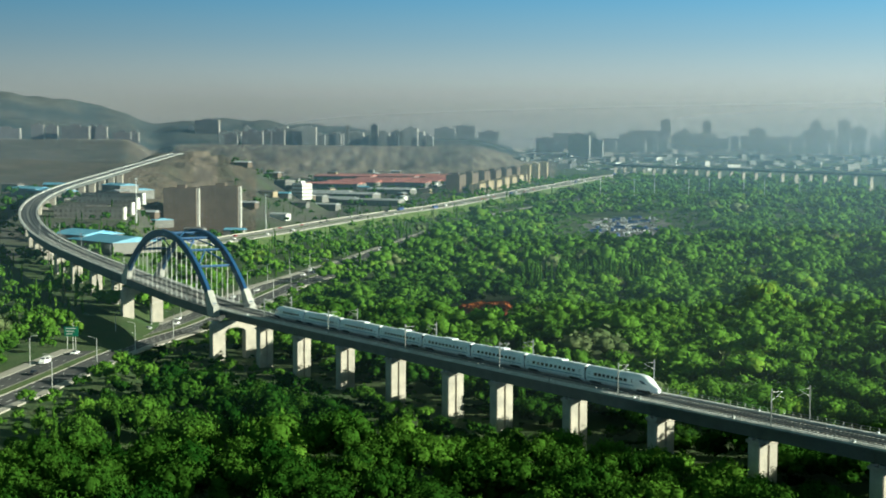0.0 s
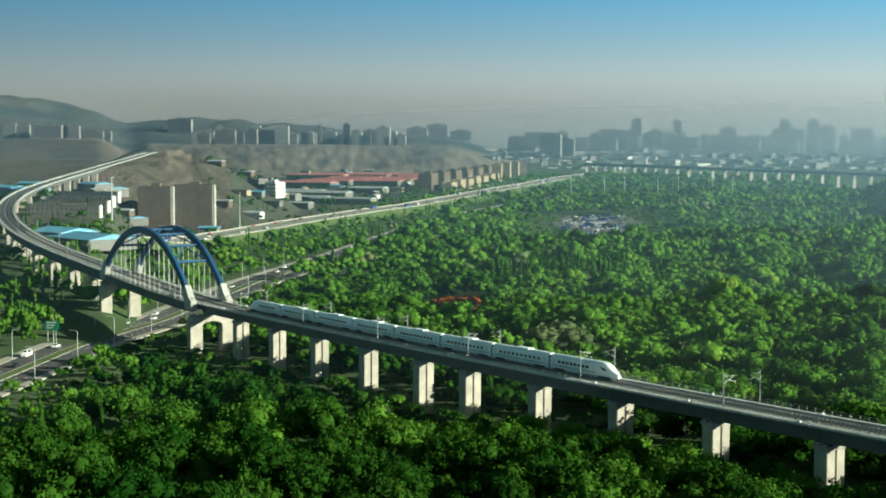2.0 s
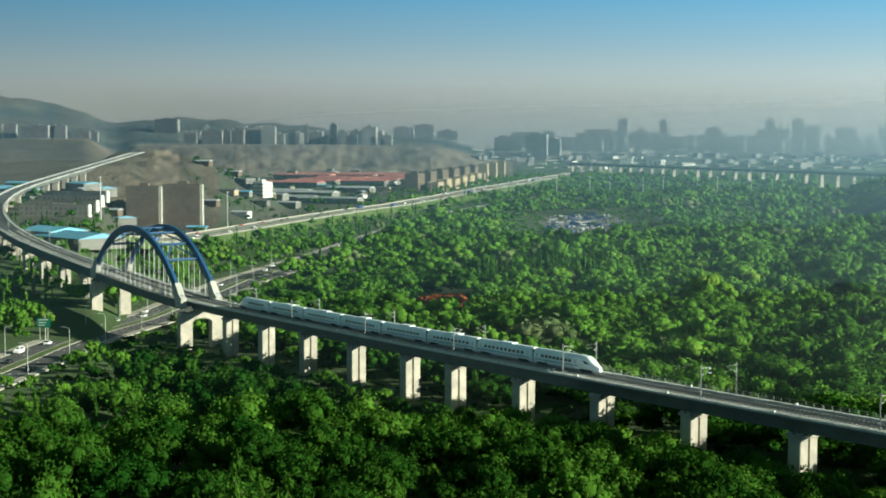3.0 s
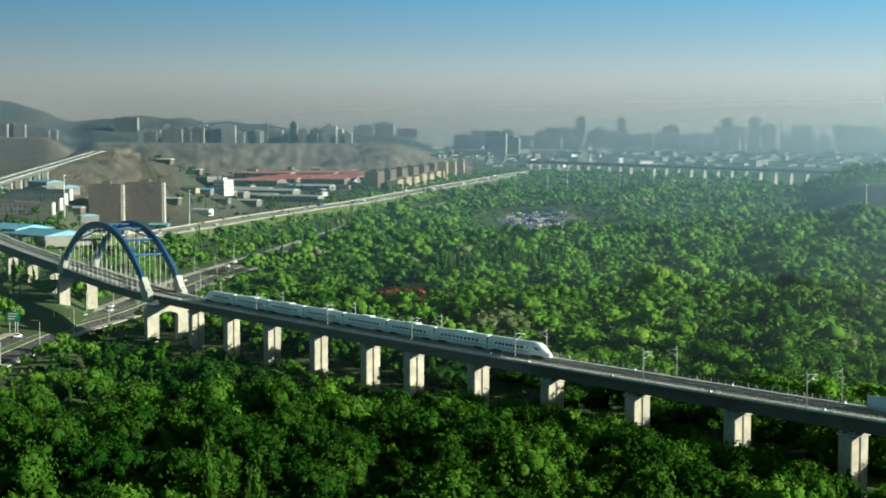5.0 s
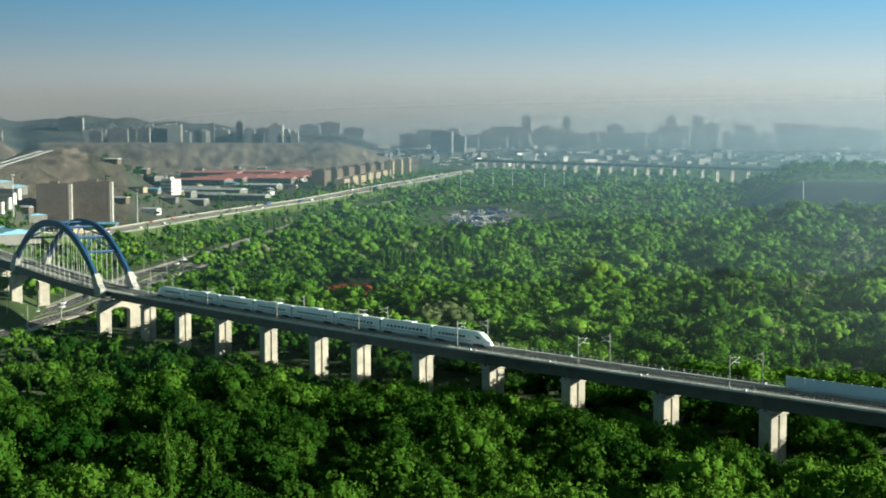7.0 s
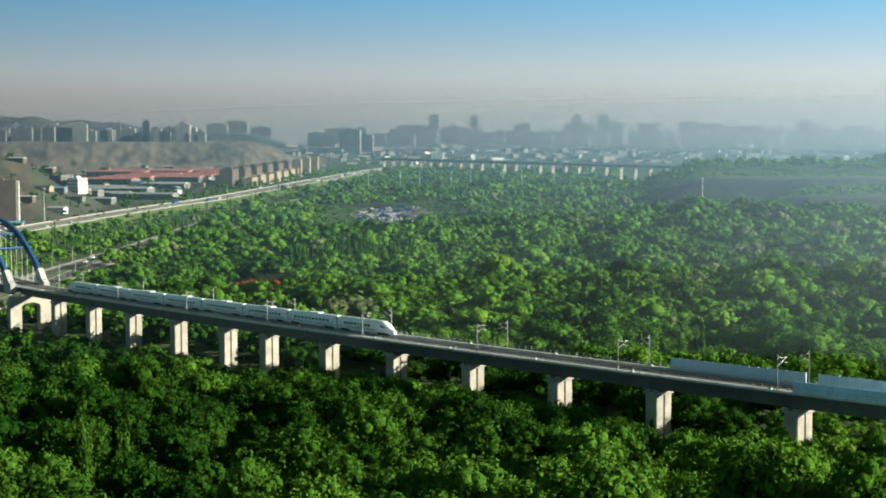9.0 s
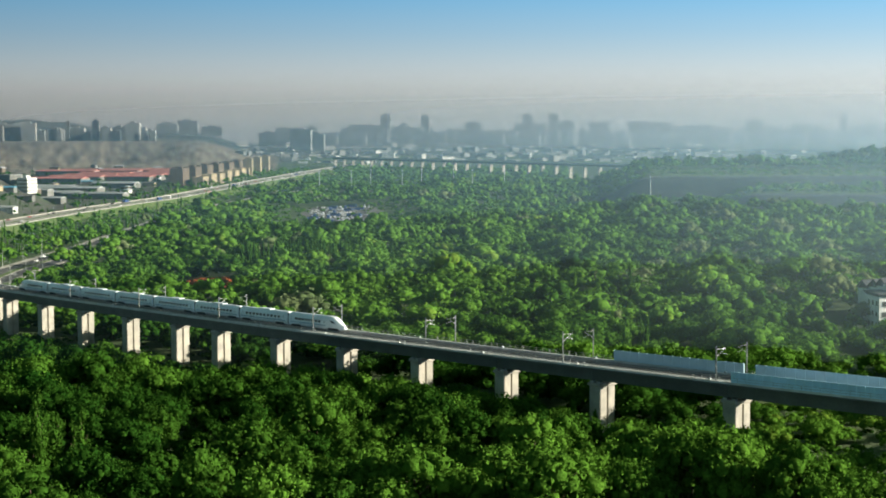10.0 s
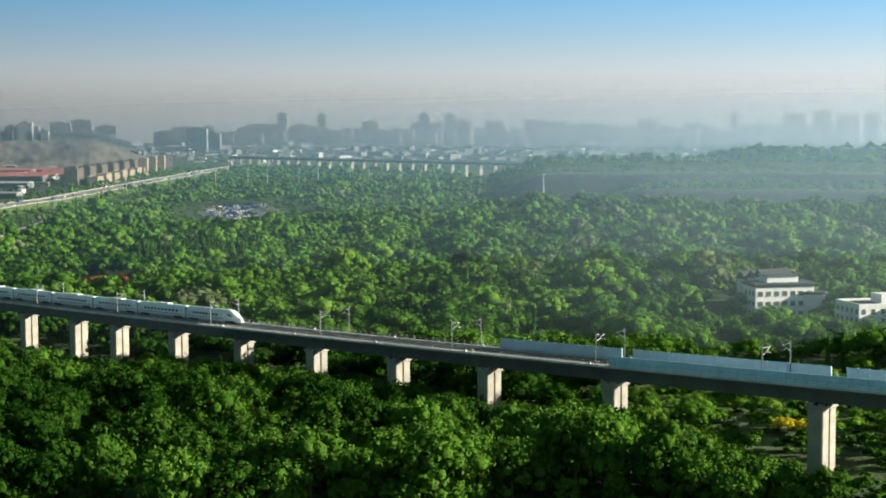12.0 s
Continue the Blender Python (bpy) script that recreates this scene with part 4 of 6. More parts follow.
# ---- vehicles ----
def car_mesh(length, width, height, van):
    """Body of a car as a lofted shell: bonnet, cabin, boot."""
    bm = bmesh.new()
    h, w, l = height, width / 2, length / 2
    if van:
        prof = [(-l, 0.35, 0.55, h * 0.92), (-l + 0.15, 0.3, 0.95, h), (l * 0.45, 0.3, 0.95, h), (l * 0.75, 0.3, 0.93, h * 0.72), (l - 0.1, 0.3, 0.9, h * 0.5), (l, 0.4, 0.75, h * 0.42)]
    else:
        prof = [(-l, 0.4, 0.8, h * 0.55), (-l + 0.2, 0.3, 0.95, h * 0.64), (-l * 0.58, 0.3, 0.97, h * 0.68), (-l * 0.38, 0.3, 0.82, h), (l * 0.10, 0.3, 0.82, h), (l * 0.42, 0.3, 0.95, h * 0.66), (l - 0.3, 0.3, 0.93, h * 0.55), (l, 0.4, 0.75, h * 0.42)]
    rings = []
    for x, z0, ww, z1 in prof:
        rings.append([bm.verts.new((x, y, z)) for y, z in ((-w * 0.92, z0), (-w, z0 + 0.25), (-w * 0.99, min(z1, h * 0.62)), (-w * ww * 0.88, z1), (w * ww * 0.88, z1), (w * 0.99, min(z1, h * 0.62)), (w, z0 + 0.25), (w * 0.92, z0))])
    for a, b in zip(rings, rings[1:]):
        for k in range(8):
            bm.faces.new((a[k], a[(k + 1) % 8], b[(k + 1) % 8], b[k]))
    bm.faces.new(rings[0][::-1])
    bm.faces.new(rings[-1])
    bmesh.ops.recalc_face_normals(bm, faces=bm.faces[:])
    return bm


def make_car(colour, length=4.5, width=1.8, height=1.48, van=False):
    p = thing("van" if van else "car")
    part("body", car_mesh(length, width, height, van), colour, p)
    l, w, h = length / 2, width / 2, height
    for sd in (-1, 1):
        bm = bmesh.new()
        xa, xb = (-l * 0.5, l * 0.28) if not van else (-l * 0.8, l * 0.55)
        yy = (w * 0.985, w * 0.80) if not van else (w * 0.995, w * 0.90)
        vs = [bm.verts.new((x, sd * (yy[0] if z < h * 0.8 else yy[1]), z)) for x, z in ((xa, h * 0.66), (xb, h * 0.66), (xb - 0.45, h * 0.95), (xa + 0.3, h * 0.95))]
        bm.faces.new(vs)
        g = bmesh.ops.extrude_face_region(bm, geom=bm.faces[:])
        bmesh.ops.translate(bm, verts=[v for v in g["geom"] if isinstance(v, bmesh.types.BMVert)], vec=(0, -sd * 0.08, 0))
        part("side_window", bm, GLASS_DARK, p)
    bm = bmesh.new()
    xs = (l * 0.43, l * 0.13) if not van else (l * 0.77, l * 0.5)
    vs = [bm.verts.new((x + 0.03, y, z)) for x, y, z in ((xs[0], -w * 0.8, h * 0.68), (xs[0], w * 0.8, h * 0.68), (xs[1], w * 0.68, h * 0.97), (xs[1], -w * 0.68, h * 0.97))]
    bm.faces.new(vs)
    g = bmesh.ops.extrude_face_region(bm, geom=bm.faces[:])
    bmesh.ops.translate(bm, verts=[v for v in g["geom"] if isinstance(v, bmesh.types.BMVert)], vec=(-0.10, 0, -0.08))
    part("windscreen", bm, GLASS_DARK, p)
    for x in (-l * 0.62, l * 0.62):
        for sd in (-1, 1):
            bm = bmesh.new()
            bar(bm, (x, sd * (w - 0.2), 0.32), (x, sd * (w + 0.01), 0.32), 0.32, 10)
            part("wheel", bm, TYRE, p)
    return p


CARS = [tagged(make_car(CAR_COLOURS[i]), n + " saloon car with dark glass on the road", "car", "cars on the roads") for i, n in ((0, "white"), (1, "silver grey"), (2, "black"), (3, "dark red"))]
CARS.append(tagged(make_car(CAR_COLOURS[0], 5.6, 2.0, 2.4, True), "white delivery van with dark glass on the road", "van", "vans on the roads"))
CARS.append(tagged(make_car(CAR_COLOURS[4], 10.5, 2.5, 3.1, True), "blue coach with dark windows on the highway", "bus", "buses on the roads"))
used = set()


def drive(kind, axis, f, y, back=False):
    i = min(int(f * (len(axis) - 1)), len(axis) - 2)
    m = Matrix.Translation(axis[i].translation.lerp(axis[i + 1].translation, f * (len(axis) - 1) - i)) @ axis[i].to_3x3().to_4x4() @ Matrix.Translation((0, y, 0.0)) @ Matrix.Rotation(math.pi if back else 0, 4, "Z")
    if kind not in used:
        used.add(kind)
        CARS[kind].matrix_basis = m
    else:
        copy_thing(CARS[kind], m)


car_rng = random.Random(4)
# carriageway under the arch
for f, y, k in ((0.075, 6.5, 0), (0.092, 4.0, 2), (0.105, 8.8, 4), (0.118, 6.4, 0), (0.150, 6.6, 0), (0.165, 9.0, 1), (0.178, 4.2, 0), (0.188, 8.8, 0), (0.205, 6.4, 2), (0.222, 4.2, 0), (0.242, 8.7, 1), (0.262, 5.0, 0), (0.315, 5.0, 0), (0.33, 8.0, 4), (0.345, -6.0, 0), (0.36, -9.0, 1), (0.37, 6.0, 2), (0.385, 8.5, 0), (0.40, -6.5, 0), (0.42, 5.0, 4)):
    drive(k, low, f, y, y > 0)
for n in range(62):
    y = car_rng.choice((-11.0, -7.5, -4.0, 4.0, 7.5, 11.0))
    drive(car_rng.choice((0, 0, 0, 1, 2, 3, 4, 5)), up_axis, 0.03 + 0.94 * (n + car_rng.random()) / 62, y, y > 0)


# ---- street furniture ----
LAMP_GREY = material("pale_lamp_post", (0.55, 0.57, 0.56), 0.5, 0.3, vary=0.1, size=1.5)
SIGN_GREEN = material("green_road_sign", (0.01, 0.17, 0.10), 0.5, vary=0.05, size=2.0)
SIGN_DARK = material("dark_display_panel", (0.03, 0.06, 0.075), 0.5, vary=0.1, size=1.0)


def street_lamp(high=9.5, reach=2.2):
    p = thing("street_lamp")
    bm = bmesh.new()
    bar(bm, (0, 0, 0), (0, 0, high), 0.13, 8, 0.08)
    part("post", bm, LAMP_GREY, p)
    bm = bmesh.new()
    q = [Vector((0, reach * (1 - math.cos(a)), high - 0.1 + 0.9 * math.sin(a))) for a in np.linspace(0, math.pi / 2, 6)]
    for a, b in zip(q, q[1:]):
        bar(bm, a, b, 0.06, 6)
    part("arm", bm, LAMP_GREY, p)
    bm = bmesh.new()
    box(bm, -0.16, reach - 0.1, high + 0.72, 0.16, reach + 0.75, high + 0.86)
    bmesh.ops.bevel(bm, geom=bm.edges[:], offset=0.04, segments=1, affect="EDGES")
    part("lamp_head", bm, LAMP_GREY, p)
    bm = bmesh.new()
    box(bm, -0.25, -0.25, -0.4, 0.25, 0.25, 0.15)
    part("base", bm, CONCRETE, p)
    return tagged(p, "pale grey street lamp with a curved arm", "street lamp", "street lamps by the road")


lamp = street_lamp()
first = True
for i in range(1, 46, 3):
    for y, turn in ((-11.6, 0.0), (11.6, math.pi)):
        m = low[i] @ Matrix.Translation((0, y, 0.1)) @ Matrix.Rotation(turn, 4, "Z")
        if first:
            lamp.matrix_basis, first = m, False
        else:
            copy_thing(lamp, m)


def flood_mast(x, y, high):
    """A tall slim light mast with a ring of lamps."""
    z = float(ground_z(x, y))
    p = thing("light_mast", Matrix.Translation((x, y, z)))
    bm = bmesh.new()
    bar(bm, (0, 0, -0.3), (0, 0, high), 0.45, 8, 0.22)
    part("post", bm, LAMP_GREY, p)
    bm = bmesh.new()
    bar(bm, (0, 0, high), (0, 0, high + 0.5), 1.3, 10)
    part("lamp_ring", bm, LAMP_GREY, p)
    return tagged(p, "tall pale steel light mast with a ring of lamps", "light mast", "tall light masts")


def sign_board(m, wide, high, up, mat, label, bars):
    p = thing("road_sign", m)
    for y in (-wide * 0.3, wide * 0.3):
        bm = bmesh.new()
        bar(bm, (0, y, -0.3), (0, y, up + high), 0.11, 8)
        part("post", bm, LAMP_GREY, p)
    bm = bmesh.new()
    box(bm, 0.12, -wide / 2, up, 0.22, wide / 2, up + high)
    bd = part("board", bm, mat, p)
    for k in range(bars):
        bm = bmesh.new()
        z = up + high * (k + 0.6) / (bars + 0.4)
        box(bm, 0.224, -wide * 0.38, z, 0.236, wide * (0.1 + 0.12 * (k % 3)), z + high * 0.10)
        part("text_bar", bm, ROAD_PAINT, bd)
    return tagged(p, label, "road sign")


def by_road(i, y, turn=0.0):
    return low[i] @ Matrix.Translation((0, y, 0.1)) @ Matrix.Rotation(turn, 4, "Z")


sign_board(by_road(16, 12.2, math.pi), 5.2, 3.4, 4.8, SIGN_GREEN, "green road sign on two posts beside the road", 3)
sign_board(by_road(8, 13.2, math.pi), 4.0, 3.2, 6.0, SIGN_DARK, "dark display panel on a pole beside the road", 0)
# ---- town ----
BROWN = material("brown_render", (0.135, 0.105, 0.08), 0.85, vary=0.15, size=8.0, second=(0.11, 0.085, 0.066))
TAN = material("tan_render", (0.38, 0.31, 0.20), 0.85, vary=0.15, size=8.0, second=(0.34, 0.27, 0.18))
STUCCO = material("fresh_white_stucco", (0.72, 0.73, 0.72), 0.75, vary=0.06, size=4.0, second=(0.82, 0.82, 0.80))
WALL_WHITE = material("white_render", (0.72, 0.72, 0.70), 0.8, vary=0.12, size=5.0, second=(0.50, 0.50, 0.47))
# glass paled: the haze in front of the windows is put into its colour
GLASS_TOWN = material("haze_paled_window_glass", (0.11, 0.11, 0.105), 0.3, vary=0.3, size=4.0, each=0.3)
WALL_GREY = material("grey_render", (0.19, 0.19, 0.18), 0.85, vary=0.2, size=6.0, each=0.2)
ROOF_BLUE = material("blue_sheet_roof", (0.10, 0.30, 0.46), 0.5, vary=0.15, size=6.0, second=(0.16, 0.38, 0.52), each=0.15)
ROOF_RED = material("red_sheet_roof", (0.33, 0.105, 0.09), 0.6, vary=0.2, size=10.0, second=(0.50, 0.20, 0.17), each=0.15)
ROOF_PALE = material("pale_sheet_roof", (0.38, 0.40, 0.41), 0.55, vary=0.2, size=8.0, each=0.2)
ROOF_DARK = material("dark_tile_roof", (0.05, 0.055, 0.065), 0.7, vary=0.2, size=3.0)
ROOF_FLAT = material("bitumen_roof", (0.13, 0.125, 0.12), 0.9, vary=0.25, size=5.0)
RED_CLOTH = material("red_earth", (0.36, 0.055, 0.02), 0.95, vary=0.3, size=3.0, second=(0.25, 0.06, 0.03))


def stand(x, y, turn, sink=0.5):
    return Matrix.Translation((x, y, float(ground_z(x, y)) - sink)) @ Matrix.Rotation(radians(turn), 4, "Z")


def shared_box(name, sx, sy, sz, mat):
    bm = bmesh.new()
    box(bm, -sx / 2, -sy / 2, -sz / 2, sx / 2, sy / 2, sz / 2)
    me = bpy.data.meshes.new(name)
    bm.to_mesh(me)
    bm.free()
    me.materials.append(mat)
    return me


def windows(body, w, d, floors, storey, base, cols_w, cols_d, pane, proud=0.03):
    """Rows of panes on the four sides, each a piece of its own on a shared mesh."""
    for fl in range(floors):
        z = base + storey * (fl + 0.55)
        for k in range(cols_w):
            x = -w / 2 + w * (k + 0.5) / cols_w
            for y in (-d / 2 - proud, d / 2 + proud):
                o = new("window", pane)
                o.parent, o.location = body, (x, y, z)
        for k in range(cols_d):
            y = -d / 2 + d * (k + 0.5) / cols_d
            for x in (-w / 2 - proud, w / 2 + proud):
                o = new("window", pane)
                o.parent, o.location, o.rotation_euler = body, (x, y, z), (0, 0, math.pi / 2)


def block(name, m, w, d, h, wall, label, category, floors=0, cols=(0, 0), pane=None, parapet=0.9, group="", roof=None, house=True):
    """A flat-roofed building with a parapet, a roof house and its windows."""
    p = thing(name, m)
    bm = bmesh.new()
    box(bm, -w / 2, -d / 2, 0, w / 2, d / 2, h)
    body = part("wall", bm, wall, p)
    bm = bmesh.new()
    box(bm, -w / 2 + 0.4, -d / 2 + 0.4, h - 0.1, w / 2 - 0.4, d / 2 - 0.4, h + 0.25)
    part("roof", bm, roof or ROOF_FLAT, p)
    bm = bmesh.new()
    for a in ((-w / 2 - 0.1, -d / 2 - 0.1, w / 2 + 0.1, -d / 2 + 0.3), (-w / 2 - 0.1, d / 2 - 0.3, w / 2 + 0.1, d / 2 + 0.1), (-w / 2 - 0.1, -d / 2 + 0.3, -w / 2 + 0.3, d / 2 - 0.3), (w / 2 - 0.3, -d / 2 + 0.3, w / 2 + 0.1, d / 2 - 0.3)):
        box(bm, a[0], a[1], h - 0.05, a[2], a[3], h + parapet)
    part("parapet", bm, wall, p)
    if house:
        bm = bmesh.new()
        box(bm, -w * 0.12, -d * 0.22, h + 0.2, w * 0.14, d * 0.22, h + 3.2)
        part("roof_house", bm, wall, p)
    if floors and pane:
        windows(body, w, d, floors, (h - 0.8) / floors, 0.6, cols[0], cols[1], pane)
    return tagged(p, label, category, group)


def shed(m, w, d, h, wall, roof, label, group="", pitch=0.18):
    """A hall with a low gabled sheet roof."""
    p = thing("shed", m)
    bm = bmesh.new()
    box(bm, -w / 2, -d / 2, 0, w / 2, d / 2, h)
    part("wall", bm, wall, p)
    bm = bmesh.new()
    e = 0.6
    r = d / 2 * pitch
    pts = [(-d / 2 - e, h), (0, h + r), (d / 2 + e, h), (d / 2 + e, h + 0.25), (0, h + r + 0.25), (-d / 2 - e, h + 0.25)]
    vs = [[bm.verts.new((x, y, z + 0.01)) for y, z in pts] for x in (-w / 2 - e, w / 2 + e)]
    for k in range(6):
        bm.faces.new((vs[0][k], vs[0][(k + 1) % 6], vs[1][(k + 1) % 6], vs[1][k]))
    for row in vs:
        bm.faces.new(row)
    # gable walls under the roof
    for x in (-w / 2, w / 2):
        bm.faces.new([bm.verts.new((x, y, z)) for y, z in ((-d / 2, h), (d / 2, h), (0, h + r))])
    bmesh.ops.recalc_face_normals(bm, faces=bm.faces[:])
    part("roof", bm, roof, p)
    return tagged(p, label, "shed", group)


PANE_BIG = shared_box("window", 1.6, 0.1, 1.5, GLASS_TOWN)
PANE_MID = shared_box("window", 1.3, 0.1, 1.6, GLASS_TOWN)


def at_bearing(az, d):
    return 383.4 + d * math.sin(radians(az)), -207.2 + d * math.cos(radians(az))


# twin apartment blocks
for az, w, h in ((-69.98, 27.5, 37.0), (-68.55, 31.5, 38.0)):
    x, y = at_bearing(az, 1285)
    block("apartment_block", stand(x, y, 56), w, 15.0, h, BROWN, "tall brown apartment block with a pale end wall", "apartment block", 11, (9, 4), PANE_MID, group="twin apartment blocks")
    p = thing("stair_tower", stand(x, y, 56) @ Matrix.Translation((w / 2 + 0.9, -2.0, 0)))
    bm = bmesh.new()
    box(bm, -0.88, -3.0, 0, 0.9, 3.4, h + 0.4)
    part("wall", bm, CONCRETE, p)
    tagged(p, "pale rendered stair tower on the end of a brown block", "stair tower", "stair towers of the twin blocks")

# white stepped building by the highway
x, y = at_bearing(-65.55, 1560)
block("office_building", stand(x, y, 20), 15.0, 14.0, 15.5, WALL_WHITE, "white four-storey office building with ribbon windows", "office building", 4, (5, 4), PANE_BIG)
x, y = at_bearing(-66.2, 1575)
block("office_building", stand(x, y, 20), 17.0, 14.0, 9.5, WALL_GREY, "low grey office wing beside a white building", "office building", 2, (6, 4), PANE_BIG, house=False)

# long housing rows with white end walls, inside the curve of the railway
for k, (az, d) in enumerate(((-73.3, 1000), (-72.95, 1030), (-72.7, 1065), (-72.45, 1100))):
    x, y = at_bearing(az, d)
    m = stand(x, y, 52 - 2 * k)
    block("housing_row", m, 46.0, 6.0, 7.2, WALL_GREY, "long grey housing row with a white end wall", "housing row", 2, (14, 0), PANE_MID, group="housing rows", house=False)
    p = thing("end_wall", m @ Matrix.Translation((23.35, 0, 0)))
    bm = bmesh.new()
    box(bm, -0.32, -2.2, 0, 0.3, 2.2, 8.0)
    part("wall", bm, WALL_WHITE, p)
    tagged(p, "bright white rendered end wall of a housing row", "wall", "white end walls")

town_rng = random.Random(11)
TOWN_CLEAR = []
# blue-roofed halls behind the arch
for az, d, w, dd, h, t in ((-72.45, 850, 46, 30, 6.0, 14), (-73.4, 878, 30, 26, 6.0, 18), (-74.6, 1150, 46, 18, 6, 10), (-75.3, 1180, 40, 16, 6, 12), (-72.2, 1225, 30, 16, 6, 10), (-71.7, 1270, 34, 18, 7, 10), (-70.9, 1250, 30, 16, 6, 5)):
    x, y = at_bearing(az, d)
    shed(stand(x, y, t), w, dd, h, WALL_GREY, ROOF_BLUE, "long hall with a light blue sheet roof", "blue-roofed halls")
    TOWN_CLEAR.append((x, y, w * 0.6))
# red-roofed market
for k in range(9):
    az, d = -64.3 + 0.62 * k + town_rng.uniform(-0.1, 0.1), 2130 + 45 * (k % 4) + 12 * k
    x, y = at_bearing(az, d)
    shed(stand(x, y, 40 + town_rng.uniform(-3, 3)), 80, 34, 7.5, WALL_GREY, ROOF_RED, "long market hall with a faded red roof", "red-roofed market halls", 0.12)
for k in range(6):
    az, d = -63.9 + 0.8 * k, 2380 + 30 * (k % 2)
    x, y = at_bearing(az, d)
    shed(stand(x, y, 40), 95, 36, 8.5, WALL_GREY, ROOF_RED, "long market hall with a faded red roof", "red-roofed market halls", 0.12)
# pale halls in front of it
for az, d, w, dd in ((-65.0, 1900, 90, 30), (-63.9, 1860, 80, 26), (-64.6, 1760, 70, 22), (-63.0, 1720, 75, 20), (-65.1, 1610, 26, 16), (-64.6, 1590, 24, 14), (-62.2, 1980, 60, 24)):
    x, y = at_bearing(az, d)
    shed(stand(x, y, 40), w, dd, 6.5, WALL_GREY, ROOF_PALE, "low industrial hall with a pale sheet roof", "pale industrial halls")
# tan housing complex by the highway
for k in range(7):
    f = k / 6
    block("apartment_block", stand(-1312 - 250 * f, 812 + 232 * f, 138), 40.0, 14.0, 13.5 + (k % 2), TAN, "tan low apartment block with a flat roof", "apartment block", 4, (9, 3), PANE_BIG, group="tan apartment blocks", house=False)
for k in range(6):
    f = k / 5
    block("apartment_block", stand(-1372 - 230 * f, 815 + 236 * f, 138), 44.0, 18.0, 23.0, BROWN, "dark brown apartment block with a flat roof", "apartment block", 0, group="brown apartment blocks")
for k in range(3):
    block("apartment_tower", stand(-1560 - 52 * k, 1046 + 50 * k, 138), 15.0, 14.0, 27.0, TAN, "slender tan apartment tower", "apartment tower", 9, (3, 3), PANE_BIG, group="tan apartment towers")
# scattered low houses
protos = []
for wall, roof, n in ((WALL_GREY, ROOF_FLAT, "grey house with a flat dark roof"), (WALL_WHITE, ROOF_PALE, "white house with a pale roof"), (TAN, ROOF_FLAT, "tan house with a flat roof"), (WALL_GREY, ROOF_BLUE, "grey house with a blue roof"), (BROWN, ROOF_PALE, "brown house with a pale roof")):
    protos.append((wall, roof, n))
made_house = {}
for n in range(170):
    az = town_rng.uniform(-76.5, -59.5)
    d = town_rng.uniform(760, 2750)
    x, y = at_bearing(az, d)
    if (x + 640) * 0.66 + (y - 215) * 0.75 > -45 or (x > -520 and az > -73.5) or (az < -69 and d > 1350) or any((x - a) ** 2 + (y - b) ** 2 < r * r for a, b, r in TOWN_CLEAR):
        continue
    if min((x - p[0]) ** 2 + (y - p[1]) ** 2 for p in LINE[::10]) < 900:
        continue
    k = town_rng.randrange(5)
    wall, roof, lab = protos[k]
    m = stand(x, y, town_rng.choice((38, 44, 50, -46, -50)))
    if k not in made_house:
        made_house[k] = shed(m, 16, 9, 5.2, wall, roof, "low " + lab, "low town houses", 0.3)
    else:
        copy_thing(made_house[k], m)

# light masts
for x, y, high in ((-754, 278, 33.0), (-590, 116, 30.0), (-1390, 560, 30.0)):
    flood_mast(x, y, high)
for k in range(8):
    x, y = at_bearing(-54.4 + 1.0 * k + 0.25 * (k % 2), 1850 + 25 * (k % 3))
    flood_mast(x, y, 24.0)
flood_mast(-444, 742, 21.0)

# ---- white hotel and its neighbours in the wood ----
def hotel():
    x0, y0 = 180.5, 177.5
    m = stand(x0, y0, 56, 0.5)
    z = float(ground_z(x0, y0))
    h = 28.8 - z
    p = thing("hotel", m)
    bm = bmesh.new()
    box(bm, -11.4, -5.4, 0, 9.2, 5.4, h)
    body = part("wall", bm, STUCCO, p)
    bm = bmesh.new()
    for a in ((-12.3, -6.3, 10.1, 6.3, h, h + 0.5), (-11.7, -5.8, 9.6, 5.8, h - 0.7, h - 0.003)):
        box(bm, *a[:2], a[4], *a[2:4], a[5])
    part("roof_edge", bm, ROOF_DARK, p, "dark tiled eaves band")
    bm = bmesh.new()
    box(bm, -6.5, -3.0, h + 0.503, 4.5, 4.0, h + 2.6)
    pent = part("penthouse", bm, STUCCO, p)
    bm = bmesh.new()
    box(bm, -7.0, -3.5, h + 2.603, 5.0, 4.5, h + 2.9)
    part("roof_edge", bm, ROOF_DARK, pent)
    for fl in range(3):
        for k in range(7):
            o = new("window", PANE_BIG)
            o.parent, o.location = body, (-9.7 + 2.85 * k, -5.43, h - 3.0 - 3.4 * fl)
            q = bmesh.new()
            box(q, -0.95, -0.12, -0.95, 0.95, 0.10, -0.80)
            part("sill", q, CONCRETE, o)
        for k in range(3):
            o = new("window", PANE_BIG)
            o.parent, o.location, o.rotation_euler = body, (-11.43, -3.2 + 3.2 * k, h - 3.0 - 3.4 * fl), (0, 0, math.pi / 2)
    # round stair bay with its own dark band
    bm = bmesh.new()
    bar(bm, (9.4, -3.6, 0), (9.4, -3.6, h - 3.4), 4.3, 24)
    bay = part("round_bay", bm, STUCCO, p)
    bm = bmesh.new()
    bar(bm, (9.4, -3.6, h - 3.4 + 0.003), (9.4, -3.6, h - 2.6), 4.8, 24)
    part("roof_edge", bm, ROOF_DARK, bay)
    return tagged(p, "white three-storey hotel with dark eaves and a round bay", "hotel")


